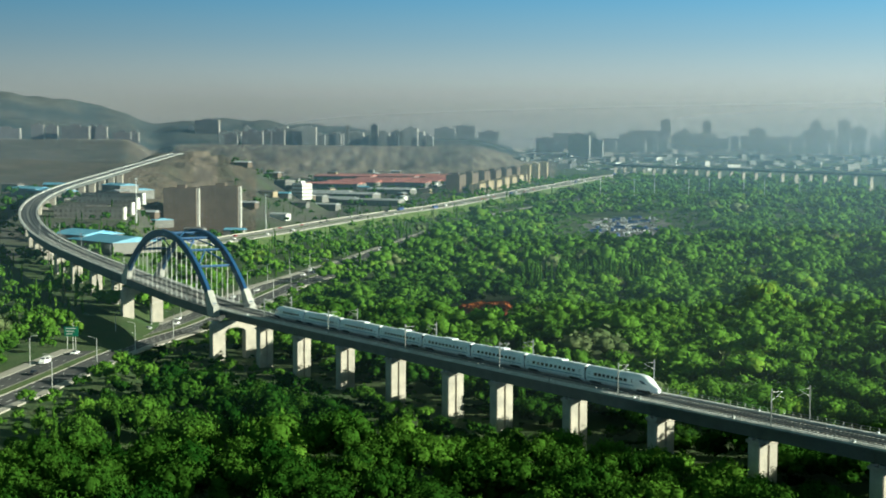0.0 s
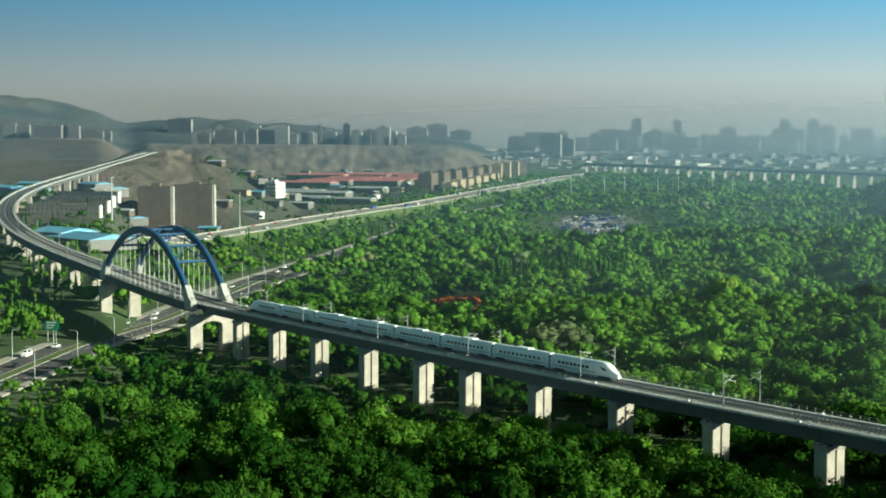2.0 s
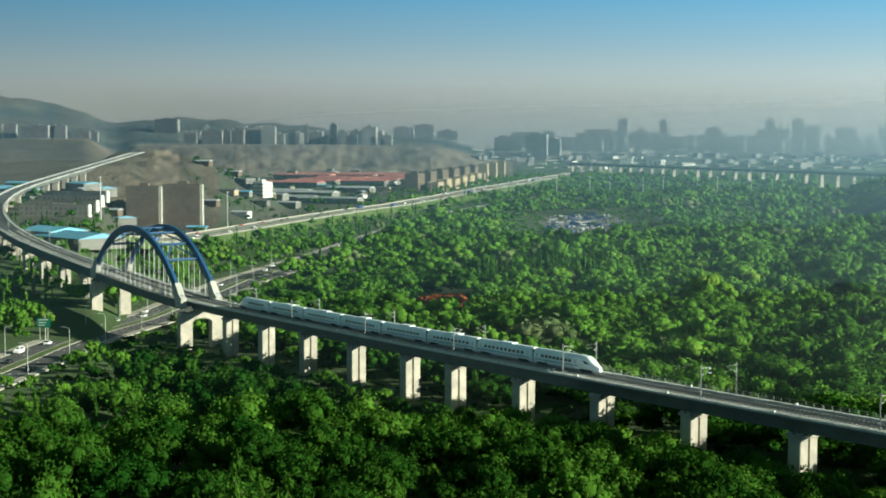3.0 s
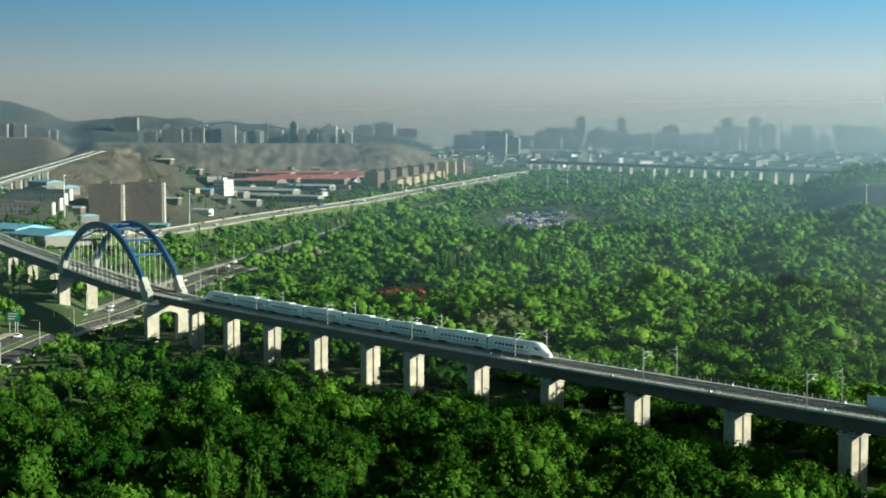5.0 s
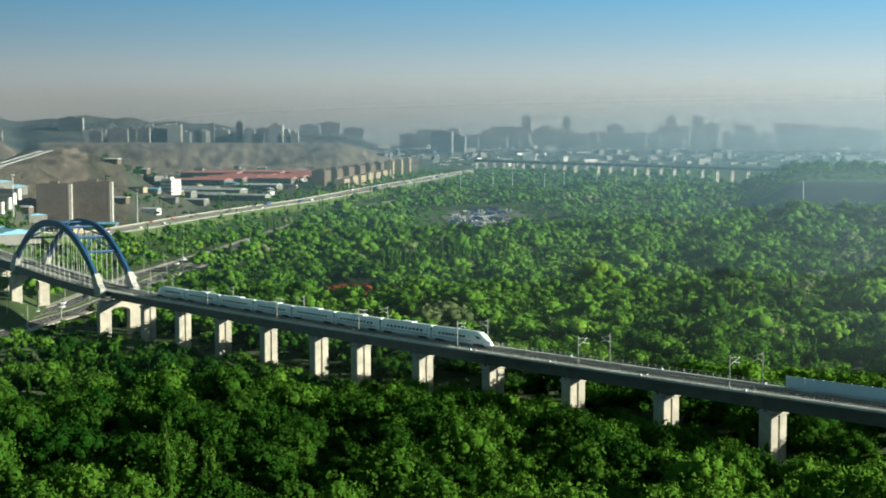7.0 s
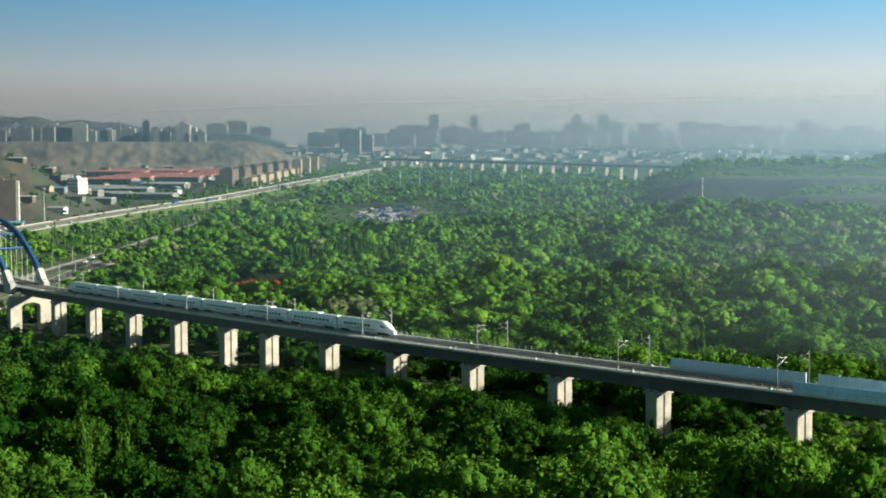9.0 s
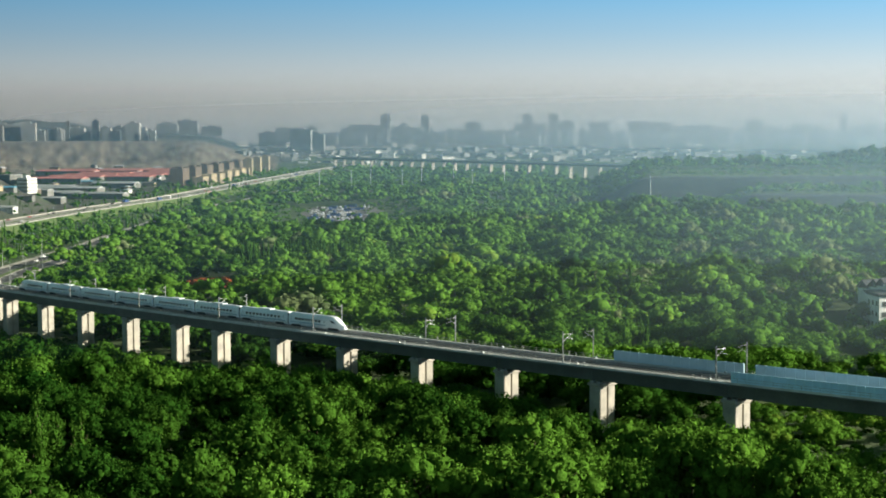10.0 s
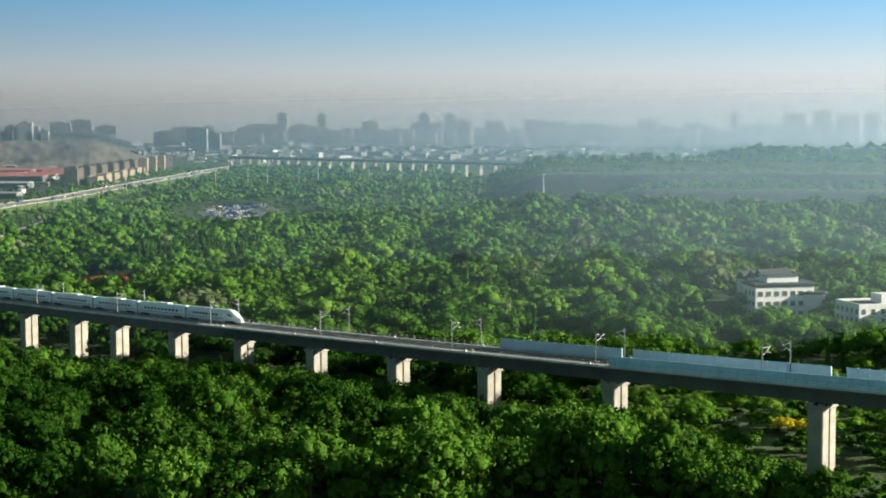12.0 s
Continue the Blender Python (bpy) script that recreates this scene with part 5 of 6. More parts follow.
hotel()
x, y = 154.0, 196.0
for k, (dx, dy) in enumerate(((5, 8), (0, 11), (-6, 13))):
    shed(stand(x + dx, y + dy, 70), 12, 6, 13.0 - 0.8 * k, STUCCO, ROOF_DARK, "white house with a steep dark gabled roof", "gabled houses by the hotel", 0.9)
m = stand(219.5, 177.0, 58)
block("school_building", m, 26.0, 16.0, 25.0 - float(ground_z(219, 177)), STUCCO, "long white building with a blue lower wall", "building", 3, (8, 5), PANE_MID)
m = stand(239.0, 189.0, 58)
block("school_building", m, 24.0, 18.0, 27.5 - float(ground_z(239, 189)), STUCCO, "pale block with few windows behind a white building", "building", 2, (3, 2), PANE_MID)

# ---- red bare-earth patch and the vehicle yard in the wood ----
def patch(name, x, y, rx, ry, turn, mat, label, category, up=0.05):
    bm = bmesh.new()
    r = random.Random(int(x))
    n = 18
    ring = []
    for k in range(n):
        a = 2 * math.pi * k / n
        q = 1 + r.uniform(-0.22, 0.22)
        px, py = rx * q * math.cos(a), ry * q * math.sin(a)
        c, s = math.cos(radians(turn)), math.sin(radians(turn))
        ring.append((x + px * c - py * s, y + px * s + py * c))
    top = [bm.verts.new((a, b, float(ground_z(a, b)) + up)) for a, b in ring]
    low_r = [bm.verts.new((a, b, float(ground_z(a, b)) - 0.4)) for a, b in ring]
    bm.faces.new(top)
    for k in range(n):
        bm.faces.new((low_r[k], low_r[(k + 1) % n], top[(k + 1) % n], top[k]))
    bmesh.ops.recalc_face_normals(bm, faces=bm.faces[:])
    return tagged(part(name, bm, mat), label, category, kind="structure")


patch("red_earth", -188, 140, 20, 12, 140, RED_CLOTH, "bare red earth clearing among green trees", "clearing")
patch("yard", -700, 596, 185, 40, 144, ROOF_FLAT, "pale gravel yard full of parked vehicles", "yard", 0.1)
yard_rng = random.Random(3)
for n in range(110):
    u, v = yard_rng.uniform(-150, 150), yard_rng.uniform(-30, 30)
    c, s = math.cos(radians(144)), math.sin(radians(144))
    x, y = -700 + u * c - v * s, 596 + u * s + v * c
    kind = yard_rng.choice((0, 0, 1, 1, 2, 4, 5))
    copy_thing(CARS[kind], Matrix.Translation((x, y, float(ground_z(x, y)) + 0.11)) @ Matrix.Rotation(radians(yard_rng.choice((50, 140, 230)) + yard_rng.uniform(-6, 6)), 4, "Z"))
# ---- far viaduct ----
def far_viaduct():
    a, b = Vector((-1784, 1376, 0)), Vector((-913, 1251, 0))
    n = 27
    for k in range(n):
        p = a.lerp(b, k / (n - 1))
        z = float(ground_z(p.x, p.y))
        turn = math.atan2(b.y - a.y, b.x - a.x)
        m = Matrix.Translation((p.x, p.y, 0)) @ Matrix.Rotation(turn, 4, "Z")
        t = thing("far_viaduct_bay", m)
        bm = bmesh.new()
        box(bm, -1.4, -2.6, z - 1, 1.4, 2.6, 31.0)
        pr = part("shaft", bm, PIER, t)
        bm = bmesh.new()
        box(bm, -1.9, -3.6, 31.0, 1.9, 3.6, 32.4)
        part("cap", bm, PIER, t)
        bm = bmesh.new()
        box(bm, -0.05, -5.5, 32.41, 33.4, 5.5, 35.6)
        part("girder", bm, GIRDER, t)
        for y in (-5.6, 5.35):
            bm = bmesh.new()
            box(bm, -0.05, y, 35.0, 33.4, y + 0.25, 36.8)
            part("parapet", bm, CONCRETE, t)
        tagged(t, "grey concrete railway viaduct bay far across the wood", "viaduct", "bays of the distant viaduct")


far_viaduct()

# ---- skyline ----
TOWER_PALE = material("pale_tower_render", (0.28, 0.275, 0.265), 0.8, vary=0.15, size=20.0, each=0.15)
TOWER_DARK = material("dark_tower_cladding", (0.06, 0.075, 0.09), 0.7, vary=0.15, size=20.0, each=0.25)
TOWER_BROWN = material("brown_tower_render", (0.085, 0.085, 0.095), 0.8, vary=0.15, size=20.0, each=0.2)
TOWER_GREY = material("grey_tower_render", (0.19, 0.20, 0.205), 0.8, vary=0.15, size=20.0, each=0.3)


def high_rise(az, d, wide, top, mat, label, side=True, house=True, group="distant high-rise blocks"):
    """A distant block: storeys in recessed bands, a pale end wall, a plant house on the roof. top: height over the datum."""
    x, y = at_bearing(az, d)
    z = float(ground_z(x, y))
    h = top - z + 2
    if h < 4:
        return
    p = thing("high_rise", Matrix.Translation((x, y, z - 2)) @ Matrix.Rotation(radians(-az - 10), 4, "Z"))
    deep = min(wide * 0.7, 26)
    bm = bmesh.new()
    n = max(3, int(h / 9))
    for k in range(n):
        z0, z1 = h * k / n, h * (k + 1) / n
        box(bm, -wide / 2, -deep / 2, z0, wide / 2, deep / 2, z1 - 0.9)
        box(bm, -wide / 2 + 0.5, -deep / 2 + 0.5, z1 - 0.9, wide / 2 - 0.5, deep / 2 - 0.5, z1)
    part("wall", bm, mat, p)
    if side:
        bm = bmesh.new()
        box(bm, wide / 2 + 0.005, -deep / 2 + 1, 0, wide / 2 + 1.5, deep / 2 - 1, h + 1)
        part("end_wall", bm, TOWER_PALE, p)
    if house:
        bm = bmesh.new()
        box(bm, -wide * 0.2, -deep * 0.3, h - 0.003, wide * 0.18, deep * 0.3, h + 4.5)
        part("roof_house", bm, mat, p)
    return tagged(p, label, "high-rise", group)


# (bearing, distance, width, top)
WEST = [(-75.1, 3500, 26, 106), (-74.6, 3500, 24, 104), (-73.75, 3450, 58, 103), (-73.15, 3460, 14, 104), (-72.85, 3450, 24, 102), (-72.1, 3480, 38, 90), (-71.7, 3480, 22, 90), (-76.2, 3500, 60, 98)]
for az, d, w, top in WEST:
    high_rise(az, d, w, top, TOWER_BROWN, "dark brown housing block under the mountain")
high_rise(-69.02, 4000, 60, 124, TOWER_DARK, "dark unfinished tower block with cranes on its roof")
high_rise(-69.62, 4050, 14, 108, TOWER_DARK, "slim dark tower block beside a taller one", False)
RIDGE = [(-68.15, 3450, 27, 87), (-67.35, 3450, 45, 93), (-66.85, 3450, 22, 94), (-66.42, 3450, 27, 95), (-66.0, 3520, 18, 86), (-65.7, 3520, 23, 88)]
for az, d, w, top in RIDGE:
    high_rise(az, d, w, top, TOWER_BROWN, "brown apartment tower with a pale end wall behind the ridge")
sky_rng = random.Random(21)
for k in range(30):
    az = -68.3 + 0.26 * k + sky_rng.uniform(-0.1, 0.1)
    high_rise(az, sky_rng.uniform(3420, 3720), sky_rng.uniform(14, 36), sky_rng.uniform(82, 103), TOWER_GREY, "pale grey apartment tower in the hazy distance", sky_rng.random() < 0.6)
high_rise(-63.85, 3500, 7, 108, TOWER_GREY, "slender concrete chimney tower", False, False)
high_rise(-62.85, 3450, 15, 108, TOWER_DARK, "tall dark works tower above the ridge", True)
high_rise(-62.45, 3470, 18, 92, TOWER_GREY, "grey works building beside a tall tower")
for az, w, top in ((-61.35, 12, 78), (-61.0, 10, 76), (-62.15, 24, 84)):
    high_rise(az, 3300, w, top, TOWER_DARK, "dark works tower on the ridge", False)
MIDDLE = [(-60.2, 4500, 60, 108), (-59.45, 4550, 62, 116), (-58.55, 4450, 60, 98), (-55.2, 3900, 54, 88), (-54.6, 3950, 40, 76)]
for az, d, w, top in MIDDLE:
    high_rise(az, d, w, top, TOWER_GREY, "hazy grey office tower across the valley", False)
CITY = [(-52.9, 78, 104), (-52.2, 60, 102), (-52.0, 30, 134), (-51.3, 24, 104), (-50.5, 24, 130), (-48.65, 50, 108), (-46.5, 92, 106), (-46.6, 30, 132), (-45.6, 34, 132), (-45.1, 46, 112), (-43.9, 60, 108), (-42.4, 62, 112), (-41.6, 70, 108), (-38.1, 58, 112), (-34.9, 18, 130), (-32.7, 60, 128), (-31.7, 52, 134), (-30.8, 60, 120), (-29.9, 44, 126), (-36.4, 60, 100), (-40.2, 80, 100)]
for az, w, top in CITY:
    high_rise(az, 4600, w, top, TOWER_DARK if w > 85 and az < -46 else TOWER_GREY, "office tower fading into the city smog", False, w < 60)
for k in range(70):
    az = -56.5 + 0.37 * k + sky_rng.uniform(-0.15, 0.15)
    high_rise(az, sky_rng.uniform(4300, 4750), sky_rng.uniform(25, 75), sky_rng.uniform(72, 98), TOWER_GREY, "pale low city block in the smog", False, sky_rng.random() < 0.5)
for k in range(46):
    az, d = -56.0 + 0.38 * k + sky_rng.uniform(-0.2, 0.2), sky_rng.uniform(2900, 4000)
    x, y = at_bearing(az, d)
    high_rise(az, d, sky_rng.uniform(9, 24), float(ground_z(x, y)) + sky_rng.uniform(4, 10), WALL_WHITE if sky_rng.random() < 0.45 else TOWER_GREY, "low pale building at the edge of the city", False, False, "low city edge buildings")


def city_edge():
    """Low blocks at the foot of the city, too many and too far to count: joined."""
    r = random.Random(8)
    bm = bmesh.new()
    for _ in range(330):
        az, d = r.uniform(-57.5, -33.5), r.uniform(2900, 4350)
        x, y = at_bearing(az, d)
        z = float(ground_z(x, y))
        w, dd, h = r.uniform(8, 38), r.uniform(8, 20), r.choice((3, 3, 4, 5, 6, 8, 12)) * r.uniform(0.8, 1.2)
        m = Matrix.Translation((x, y, z - 1)) @ Matrix.Rotation(radians(-az + r.choice((0, 30, -40)) + r.uniform(-8, 8)), 4, "Z")
        k = r.choice((0, 0, 0, 0, 0, 0, 1, 1, 2))
        box(bm, -w / 2, -dd / 2, 0, w / 2, dd / 2, h, k, m)
        box(bm, -w / 2 - 0.4, -dd / 2 - 0.4, h + 0.01, w / 2 + 0.4, dd / 2 + 0.4, h + 0.6, k, m)
    bmesh.ops.recalc_face_normals(bm, faces=bm.faces[:])
    return tagged(part("low_city_blocks", bm, [TOWER_GREY, TOWER_PALE, WALL_WHITE]), "pale low blocks crowded at the edge of the city", "buildings", kind="stuff")


city_edge()
# ---- trees ----
rng = np.random.default_rng(7)


def ball(divisions):
    bm = bmesh.new()
    bmesh.ops.create_icosphere(bm, subdivisions=divisions, radius=1.0)
    v = np.array([q.co[:] for q in bm.verts])
    f = np.array([[q.index for q in g.verts] for g in bm.faces])
    bm.free()
    return v, f


LUMP = ball(1)


def crown(kind, leaves, size, fine=1):
    """A crown of leaf sprays on ragged clumps, for a tree 1 unit wide and high: vertices, and faces."""
    if kind == "poplar":
        k = 11 if fine else 5
        h = np.linspace(0.16, 1.0, k) + rng.normal(0, 0.02, k)
        cen = np.stack([rng.normal(0, 0.05, k), rng.normal(0, 0.05, k), h], 1)
        rad = (0.19 if fine else 0.24) * np.sqrt(np.clip(1.12 - h, 0.08, 1)) * rng.uniform(0.8, 1.2, k)
        sq = np.array([1, 1, 1.25])
    else:
        # clumps over a dome, smaller towards the rim, one or two that break the outline
        k = {0: 4, 1: 8, 2: 17, 3: 5}[fine]
        a = np.arange(k) * 2.4 + rng.uniform(0, 6.28)
        f = (np.arange(k) + 0.5) / k
        r = np.sqrt(f) * 0.40 * rng.uniform(0.8, 1.2, k)
        cen = np.stack([r * np.cos(a), r * np.sin(a), 0.80 - 0.95 * r ** 1.6 + rng.normal(0, 0.05, k)], 1)
        rad = {0: 0.27, 1: 0.215, 2: 0.155, 3: 0.25}[fine] * rng.uniform(0.75, 1.3, k) * (1.1 - 0.3 * f)
        if fine == 2:
            low_ring = cen[5:].copy()
            low_ring[:, 2] -= rng.uniform(0.16, 0.34, len(low_ring))
            cen, rad = np.concatenate([cen, low_ring]), np.concatenate([rad, rad[5:] * 0.95])
            k = len(rad)
        sq = np.array([1, 1, 0.85])
    which = rng.choice(k, leaves, p=rad ** 2 / (rad ** 2).sum())
    d = rng.normal(0, 1, (leaves, 3))
    d[:, 2] += 0.35
    d /= np.linalg.norm(d, axis=1)[:, None]
    p = cen[which] + d * rad[which, None] * sq * rng.uniform(0.72, 1.25, (leaves, 1))
    nrm = d + rng.normal(0, 0.55, (leaves, 3))
    nrm /= np.linalg.norm(nrm, axis=1)[:, None]
    u = np.cross(nrm, rng.normal(0, 1, (leaves, 3)))
    u /= np.linalg.norm(u, axis=1)[:, None]
    w = np.cross(nrm, u)
    s = size * rng.uniform(0.5, 1.4, (leaves, 1))
    vs = [np.stack([p - u * s - w * s * 0.5, p + u * s - w * s * 0.6, p + w * s * 1.1], 1).reshape(-1, 3)]
    fs = [np.arange(leaves * 3).reshape(-1, 3)]
    # the dense inside of each clump
    bv, bf = LUMP
    at = leaves * 3
    for c, r in zip(cen, rad):
        vs.append(c + bv * r * sq * rng.uniform(0.50, 0.86, (len(bv), 1)) * (1.0 if fine == 2 else 1.15))
        fs.append(bf + at)
        at += len(bv)
    return np.concatenate(vs), np.concatenate(fs)


def forest_place(x, y):
    """Whether a tree may stand at x, y."""
    az, d = bearing(x, y)
    ok = (d > 170) & (d < np.where(az < -45, 2500, 1900))
    ok &= (az > -80) & (az < np.where(d > 520, -26, -6))
    ok &= ~((x > 266) & (y > -12) & (y < 22))
    # railway
    ok &= ~((np.abs(y + 3) < 7.5) & (x > -130))
    for p in LINE[::12]:
        ok &= (x - p[0]) ** 2 + (y - p[1]) ** 2 > 8 ** 2 if p[4] > 20 else True
    # the two roads
    for (ax, ay), (bx, by), w in ROADS:
        ex, ey = bx - ax, by - ay
        ll = math.hypot(ex, ey)
        t = ((x - ax) * ex + (y - ay) * ey) / ll
        c = ((x - ax) * -ey + (y - ay) * ex) / ll
        ok &= ~((t > -3) & (t < ll + 3) & (np.abs(c) < w))
    for cx, cy, r in CLEARINGS:
        ok &= (x - cx) ** 2 + (y - cy) ** 2 > r * r
    # the town beyond the second road
    town = (x + 640) * 0.66 + (y - 215) * 0.75 < -20
    town &= y > -12 + np.clip(-x - 450, 0, None) * 0.42
    ok &= ~(town & (noise2(x, y, 22, 12.0) < 0.02)) & ~((az < -68.0) & (d > 1230)) & ~((az < -55.5) & (d > 2700))
    ok &= ~((az > -45) & (d > 1272) & (d < 1335)) & ~((az > -39) & (d > 1088) & (d < 1130))
    return ok


ROADS = [(a[:2], b[:2], 15.5 if a[0] > -480 else 12) for a, b in zip(LOWER, LOWER[1:])] + [(a[:2], b[:2], 18) for a, b in zip(UPPER, UPPER[1:])]
CLEARINGS = [(-565, 498, 30), (-620, 538, 36), (-685, 585, 40), (-750, 632, 40), (-820, 683, 34), (178, 181, 12.5), (217, 181, 12.5), (239, 191, 13), (160, 182, 9), (152, 190, 11), (143, 198, 10), (-190, 142, 14), (-214, -19, 21), (-190, -38, 14)] + [(x, y, r) for x, y, r in TOWN_CLEAR]


def scatter(step, d0, d1):
    n = int(0.5 * radians(72) * (d1 ** 2 - d0 ** 2) / step ** 2 * 1.3)
    a = np.radians(rng.uniform(-80, -8, n))
    d = np.sqrt(rng.uniform(d0 ** 2, d1 ** 2, n))
    x, y = 400 + d * np.sin(a), -217 + d * np.cos(a)
    keep = forest_place(x, y)
    x, y = x[keep], y[keep]
    # thin out those that stand too close
    order, cells, out_i = rng.permutation(len(x)), {}, []
    for i in order:
        c = (int(x[i] // step), int(y[i] // step))
        if all((x[j] - x[i]) ** 2 + (y[j] - y[i]) ** 2 > (step * 0.72) ** 2 for ox in (-1, 0, 1) for oy in (-1, 0, 1) for j in cells.get((c[0] + ox, c[1] + oy), ())):
            cells.setdefault(c, []).append(i)
            out_i.append(i)
    return x[out_i], y[out_i]


def rounded(ob):
    ob.data.polygons.foreach_set("use_smooth", np.ones(len(ob.data.polygons), bool))
    return ob


def joined_trees(name, xs, ys, kinds, leaves, leaf_size, variants=6, mat=None, fine=1):
    temps = {k: [crown(k, leaves, leaf_size, fine) for _ in range(variants)] for k in ("broad", "poplar")}
    zs = ground_z(xs, ys)
    vs, fs, ts, n = [], [], [], 0
    for x, y, z, (kind, wide, high, tint) in zip(xs, ys, zs, kinds):
        t, f = temps[kind][rng.integers(variants)]
        a = rng.uniform(0, 6.28)
        c, s = math.cos(a), math.sin(a)
        vs.append(np.stack([x + wide * (t[:, 0] * c - t[:, 1] * s), y + wide * (t[:, 0] * s + t[:, 1] * c), z + high * t[:, 2]], 1))
        ts.append(np.full(len(t), tint))
        fs.append(f + n)
        n += len(t)
    return rounded(soup(name, np.concatenate(vs), np.concatenate(fs), [mat or LEAF], np.concatenate(ts)))


EDGE_X = [-150, -70, -40, 0, 27, 57, 81, 111, 142, 233, 262, 285, 300, 320, 345]
EDGE_H = [3.5, 4.5, 6.0, 6.0, 4.6, 5.2, 6.8, 9.4, 9.8, 10.8, 12.0, 11.5, 9.0, 4.6, 3.2]
POPLAR_GROVE = (-232.0, 226.0, 38.0)


def habit(x, y):
    """Kind, width, height and tint of a tree at x, y."""
    az, d = bearing(x, y)
    stand_of = float(noise2(x, y, 24, 8.0)) * 0.55 + float(noise2(x, y, 75, 9.0)) * 0.45
    tint = 0.34 + 0.34 * stand_of + rng.normal(0, 0.11)
    kind, low = "broad", False
    swell = 1.0 + 0.26 * float(noise2(x, y, 15, 13.0)) + 0.16 * float(noise2(x, y, 48, 14.0))
    high = (rng.uniform(6.0, 10.5) if rng.random() < 0.82 else rng.uniform(10.5, 14.5)) * swell
    # how brightly each stretch of wood is lit is put into the tint
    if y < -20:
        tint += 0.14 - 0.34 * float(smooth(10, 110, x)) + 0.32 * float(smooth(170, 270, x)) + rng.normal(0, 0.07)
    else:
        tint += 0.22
    between = (x - LOWER[5][0]) * 0.68 + (y - LOWER[5][1]) * 0.73 < -20
    if noise2(x, y, 30, 11.0) > 0.72 or between:
        kind = "poplar" if rng.random() < 0.45 else "broad"
    if math.hypot(x - POPLAR_GROVE[0], (y - POPLAR_GROVE[1])) < POPLAR_GROVE[2]:
        kind, high, tint = "poplar", rng.uniform(10.0, 14.0), 0.26 + rng.normal(0, 0.07)
    if between:
        high *= 0.72
    if (x + 640) * 0.66 + (y - 215) * 0.75 < -20:    # street trees of the town, lower and of a darker tint
        high, tint = high * 0.8, 0.04 + 0.35 * tint
    if d > 1100:
        tint -= 0.12 * float(smooth(-45, -40, az))
    if y < -14 and x > 60:
        high *= 1.15 if x < 285 or y < -60 else 0.7
    if -46 < y < -8 and x > -150:                     # the edge of the wood along the viaduct
        edge = float(np.interp(x + 0.6 * (y + 12), EDGE_X, EDGE_H))
        high = edge * rng.uniform(0.78, 1.08) * (1 + 0.013 * (-12 - y))
    if 3 < y < 34 and -60 < x < 245:                  # foot of the wood behind the viaduct: its shade is put into the tint
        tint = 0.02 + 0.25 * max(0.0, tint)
    if -60 < x < 75 and -78 < y < -14:                # thicket of a darker leaf tint
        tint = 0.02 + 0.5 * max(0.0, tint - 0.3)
    if 234 < x < 335 and -14 < y < 92:               # open shrubs on pale earth beyond the viaduct, sunlit look put into the tint
        high, tint, low = rng.uniform(3.0, 7.0), tint + 0.16, True
    if math.hypot(x - 212, y - 140) < 50:
        high *= 0.85
    for (ax, ay), (bx, by), w in ROADS[:5]:           # low growth between the road and the lookout
        ll = math.hypot(bx - ax, by - ay)
        t = ((x - ax) * (bx - ax) + (y - ay) * (by - ay)) / ll
        c = ((x - ax) * (by - ay) - (y - ay) * (bx - ax)) / ll
        if -5 < t < ll + 5 and 0 < c < 50:
            high *= 0.30 + 0.008 * c
    t = min(max(((x + 190) * 0.855 - (y - 142) * 0.52), 0), 70)    # open slope below the red earth
    if math.hypot(x + 190 - 0.855 * t, y - 142 + 0.52 * t) < 15:
        high = rng.uniform(1.5, 3.2)
    for cx, cy, r in CLEARINGS[:5]:
        if math.hypot(x - cx - 40, y - cy + 25) < 70:
            high *= 0.45
    if 1330 < d < 1650:
        high *= 1 - 0.65 * float(smooth(-46, -42, az))
    if 1120 < d < 1300:
        high *= 1 - 0.5 * float(smooth(-46, -42, az))
    wide = max(high, 4.0 if high > 3.5 else 0) * (rng.uniform(0.95, 1.35) if y > -14 else rng.uniform(0.72, 1.08)) if kind == "broad" else high * rng.uniform(0.40, 0.55)
    if low:
        wide *= 1.15
    if kind == "poplar":
        high *= 1.2
    return kind, wide, high, float(np.clip(tint, 0.02, 0.8))


def joined_wood(label, xs, ys, kinds, leaves, leaf, fine=1):
    tagged(joined_trees("woodland", xs, ys, kinds, leaves, leaf, fine=fine), label, "wood", kind="stuff")


def tree_prototype(kind, tint):
    """A single tree, 10 m high: tapered trunk with limbs, and a crown of leaf facets."""
    t = thing("poplar" if kind == "poplar" else "broadleaf_tree")
    bm = bmesh.new()
    bar(bm, (0, 0, -0.4), (0.1, 0.05, 3.2), 0.24, 7, 0.17)
    bar(bm, (0.1, 0.05, 3.2), (0.0, 0.1, 7.2 if kind == "broad" else 9.0), 0.17, 6, 0.05)
    for k in range(5):
        a = k * 2.4 + rng.uniform(0, 0.6)
        z = 2.6 + 0.6 * k
        r = 2.6 if kind == "broad" else 0.9
        bar(bm, (0.05, 0.05, z), (r * math.cos(a), r * math.sin(a), z + 2.2), 0.09, 5, 0.03)
    part("trunk", bm, BARK, t)
    v, f = crown(kind, 1300, 0.025, 2)
    v = v * np.array([9.0 if kind == "broad" else 6.0, 9.0 if kind == "broad" else 6.0, 10.0])
    rounded(soup("crown", v, f, [LEAF], np.full(len(v), tint), parent=t))
    return tagged(t, "broadleaf tree with a dense green lumpy crown" if kind == "broad" else "slender poplar with a narrow green crown", "tree", "trees below the viaduct")


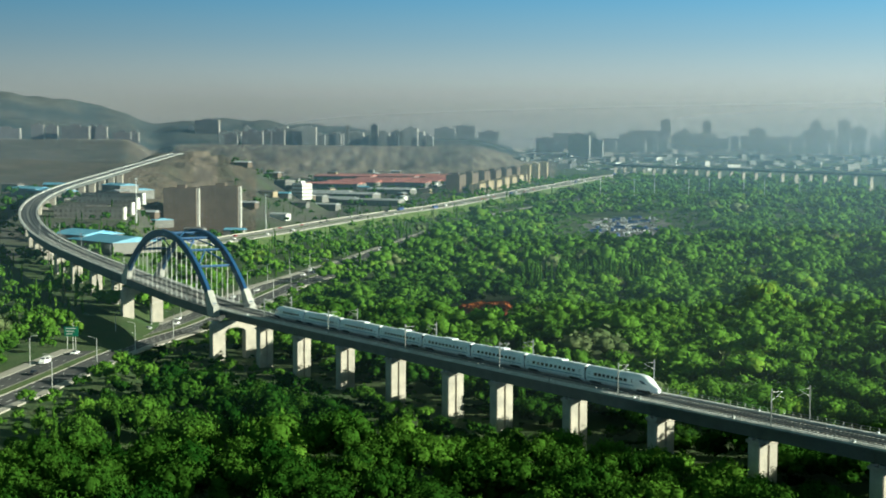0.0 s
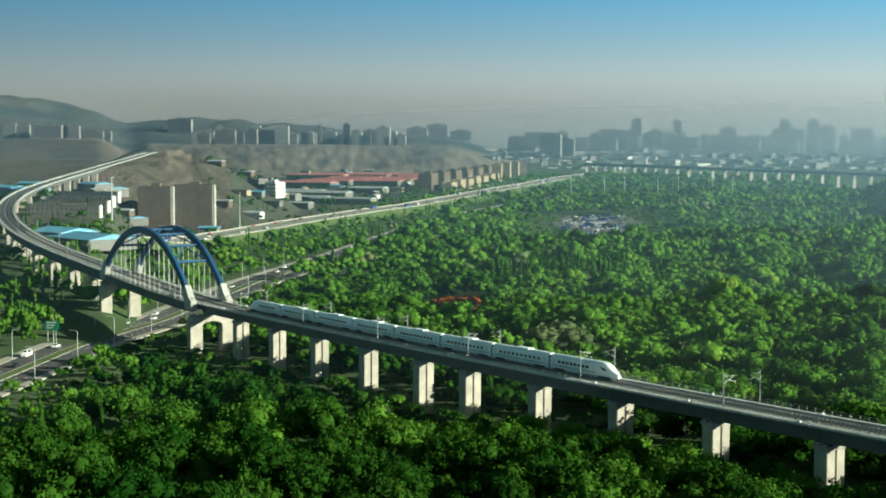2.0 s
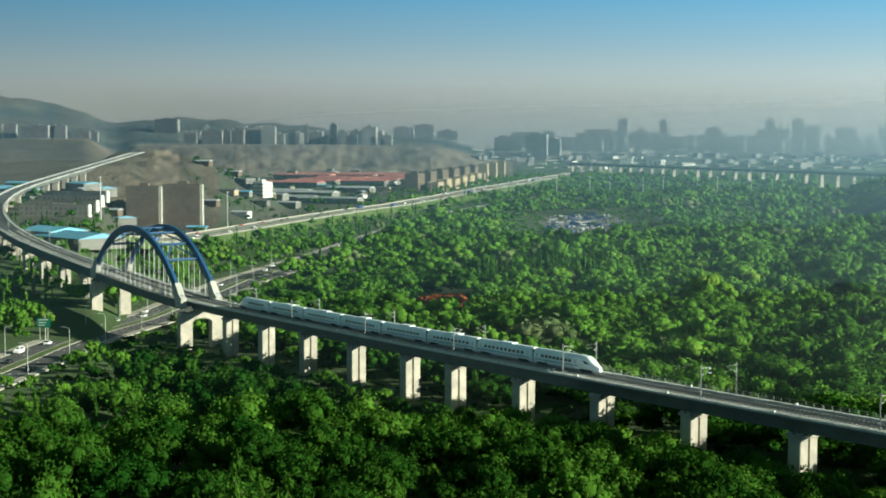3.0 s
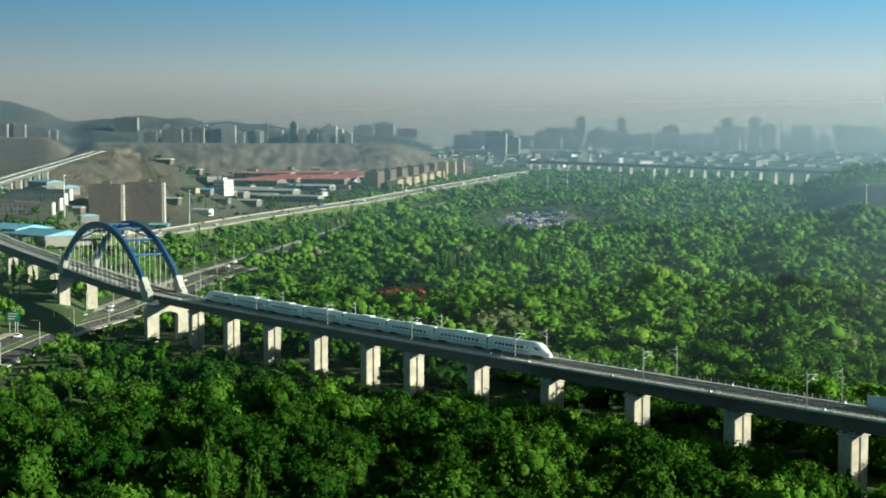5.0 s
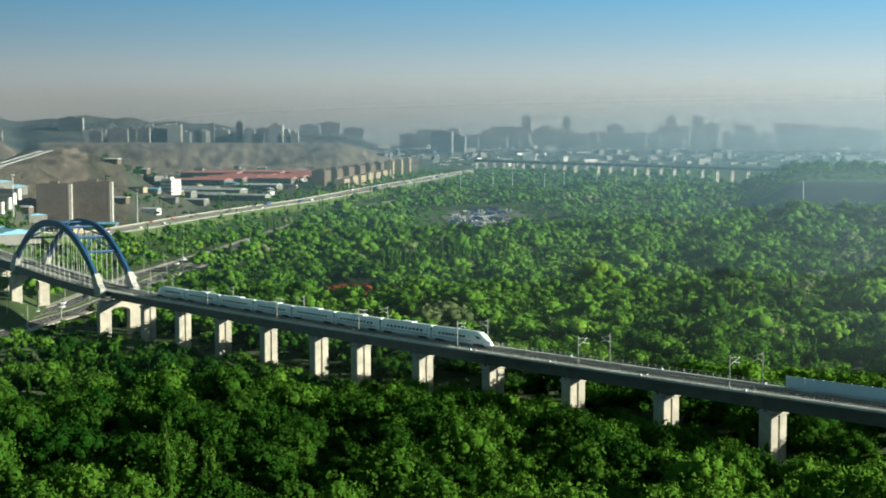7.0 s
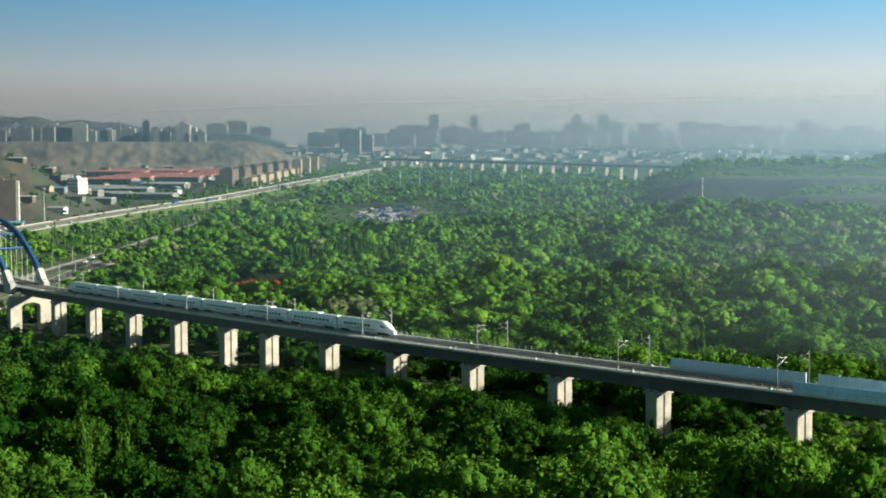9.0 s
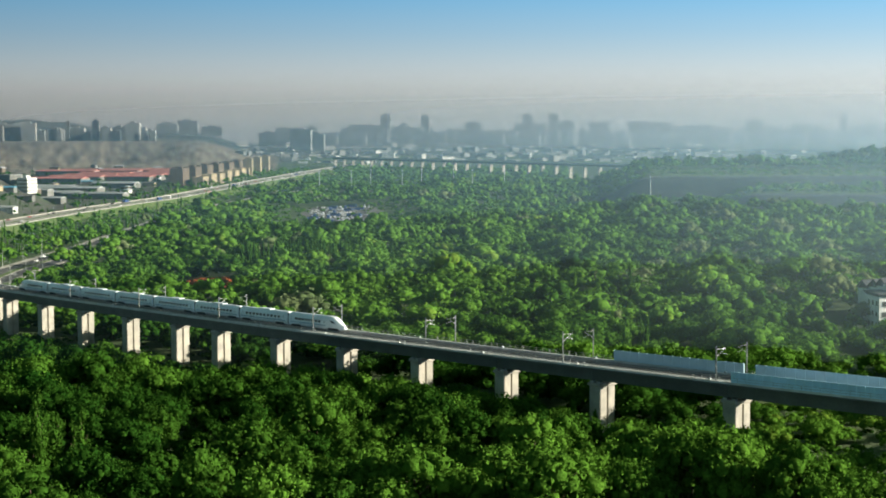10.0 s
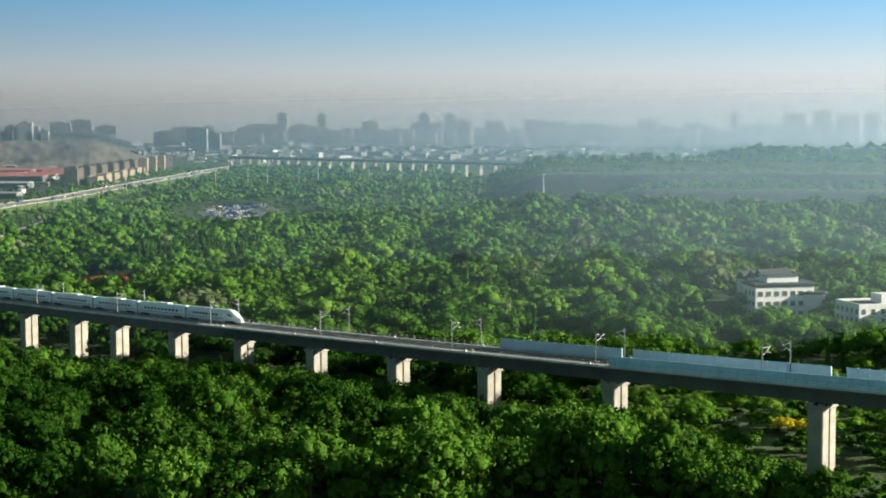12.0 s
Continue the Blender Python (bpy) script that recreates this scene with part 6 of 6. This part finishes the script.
# the trees that the camera passes nearest stand singly
xs, ys = scatter(6.7, 190, 430)
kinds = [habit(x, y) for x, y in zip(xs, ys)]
near = [i for i in range(len(xs)) if ys[i] < -14 and xs[i] > 70 and kinds[i][2] > 6]
near = sorted(near, key=lambda i: (xs[i] - 230) ** 2 + (ys[i] + 62) ** 2)[:300]
protos_tree = [("broad", t) for t in (0.12, 0.2, 0.28, 0.34, 0.4, 0.46, 0.52, 0.62)] + [("poplar", 0.3), ("poplar", 0.45)]
made = {}
for i in near:
    kind, wide, high, tint = kinds[i]
    j = min((k for k in range(len(protos_tree)) if protos_tree[k][0] == kind), key=lambda k: abs(protos_tree[k][1] - tint))
    m = Matrix.Translation((xs[i], ys[i], float(ground_z(xs[i], ys[i])))) @ Matrix.Rotation(rng.uniform(0, 6.28), 4, "Z")
    if j not in made:
        made[j] = tree_prototype(*protos_tree[j])
        made[j].matrix_basis = m
    else:
        s = wide / (9.0 if kind == "broad" else 6.0)
        copy_thing(made[j], m @ Matrix.Diagonal((s, s, high / 10, 1)))
rest = sorted(set(range(len(xs))) - set(near))
close = [i for i in rest if math.hypot(xs[i] - 472, ys[i] + 260) < 310]
beyond = sorted(set(rest) - set(close))
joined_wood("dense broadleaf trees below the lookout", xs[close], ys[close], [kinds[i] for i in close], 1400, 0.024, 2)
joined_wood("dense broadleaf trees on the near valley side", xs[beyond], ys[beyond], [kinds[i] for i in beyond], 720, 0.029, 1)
for label, step, d0, d1, leaves, leaf, fine in (("dense broadleaf wood with poplars behind the viaduct", 7.0, 430, 820, 120, 0.055, 1),
                                          ("wood in the middle of the valley under haze", 9.0, 820, 1290, 34, 0.085, 3),
                                          ("distant wood in the valley under haze", 12.0, 1290, 2500, 10, 0.14, 0)):
    xs, ys = scatter(step, d0, d1)
    az, d = bearing(xs, ys)
    dull = rng.random(len(xs)) < 0.03 + 0.20 * smooth(-44, -37, az) * (noise2(xs, ys, 34, 15.0) > 0.05)
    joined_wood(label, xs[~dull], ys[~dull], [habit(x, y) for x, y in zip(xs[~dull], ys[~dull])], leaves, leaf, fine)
    tagged(joined_trees("woodland", xs[dull], ys[dull], [habit(x, y) for x, y in zip(xs[dull], ys[dull])], leaves, leaf, mat=DRY_LEAF, fine=fine), "dull olive and grey trees scattered in the wood", "wood", kind="stuff")

# scrub along the viaduct
n = 1100
xs, ys = rng.uniform(-160, 400, n), rng.uniform(-52, 42, n)
keep = (np.abs(ys + 3) < 60) & ((xs < 95) | (xs > 250) | (np.abs(ys + 3) < 18))
for a, b, w in ROADS[:5]:
    ll = math.hypot(b[0] - a[0], b[1] - a[1])
    keep &= np.abs(((xs - a[0]) * -(b[1] - a[1]) + (ys - a[1]) * (b[0] - a[0])) / ll) > 15
for x in PIER_X:
    keep &= (np.abs(xs - x) > 3.0) | (np.abs(ys + 3) > 4.5)
xs, ys = xs[keep], ys[keep]
kinds = []
for x, y in zip(xs, ys):
    h = rng.uniform(1.2, 3.6) if abs(y + 3) > 7 else rng.uniform(0.8, 2.0)
    # west of x = 245 the shade by the viaduct is put into the tint
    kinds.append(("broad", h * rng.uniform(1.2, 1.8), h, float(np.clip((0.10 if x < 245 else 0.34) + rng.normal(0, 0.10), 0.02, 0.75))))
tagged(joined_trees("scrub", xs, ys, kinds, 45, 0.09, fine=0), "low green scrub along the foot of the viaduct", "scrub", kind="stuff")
# shrubs on the open ground beyond the viaduct
n = 420
xs, ys = rng.uniform(222, 350, n), np.where(rng.random(n) < 0.25, rng.uniform(-24, -11, n), rng.uniform(5, 84, n))
kinds = []
for x, y in zip(xs, ys):
    h = rng.uniform(1.4, 4.2)
    kinds.append(("broad", h * rng.uniform(1.1, 1.6), h, float(np.clip(0.45 + rng.normal(0, 0.16), 0.05, 0.8))))
tagged(joined_trees("scrub", xs, ys, kinds, 150, 0.05, fine=1), "bright green shrubs on open ground by the viaduct", "scrub", kind="stuff")
# red-leaved shrubs on the bare earth
n = 80
a, r = rng.uniform(0, 6.28, n), np.sqrt(rng.uniform(0, 1, n))
xs, ys = -190 + 9 * r * np.cos(a), 142 + 11 * r * np.sin(a)
kinds = []
for _ in range(n):
    h = rng.uniform(2.0, 4.4)
    kinds.append(("broad", h * 1.7, h, float(rng.uniform(0.15, 0.6))))
tagged(joined_trees("red_shrub", xs, ys, kinds, 110, 0.10, mat=RED_LEAF), "low red-brown shrubs on bare earth in the wood", "shrub", kind="stuff")
# a yellow flowering bush by the viaduct
for k, (x, y, h) in enumerate(((285.0, 22.0, 4.2), (288.5, 24.5, 3.8), (281.0, 25.5, 3.2), (291.0, 21.0, 3.0))):
    v, f = crown("broad", 500, 0.05)
    v = v * np.array([h * 1.3, h * 1.3, h])
    t = thing("flowering_bush", Matrix.Translation((x, y, float(ground_z(x, y)))))
    soup("crown", v, f, [BLOSSOM], np.full(len(v), 0.45), parent=t)
    bm = bmesh.new()
    for a in range(4):
        bar(bm, (0, 0, -0.2), (0.5 * math.cos(a * 1.6), 0.5 * math.sin(a * 1.6), h * 0.5), 0.05, 5, 0.02)
    part("stem", bm, BARK, t)
    tagged(t, "bush covered in bright yellow blossom beside the viaduct", "bush", "yellow flowering bushes")
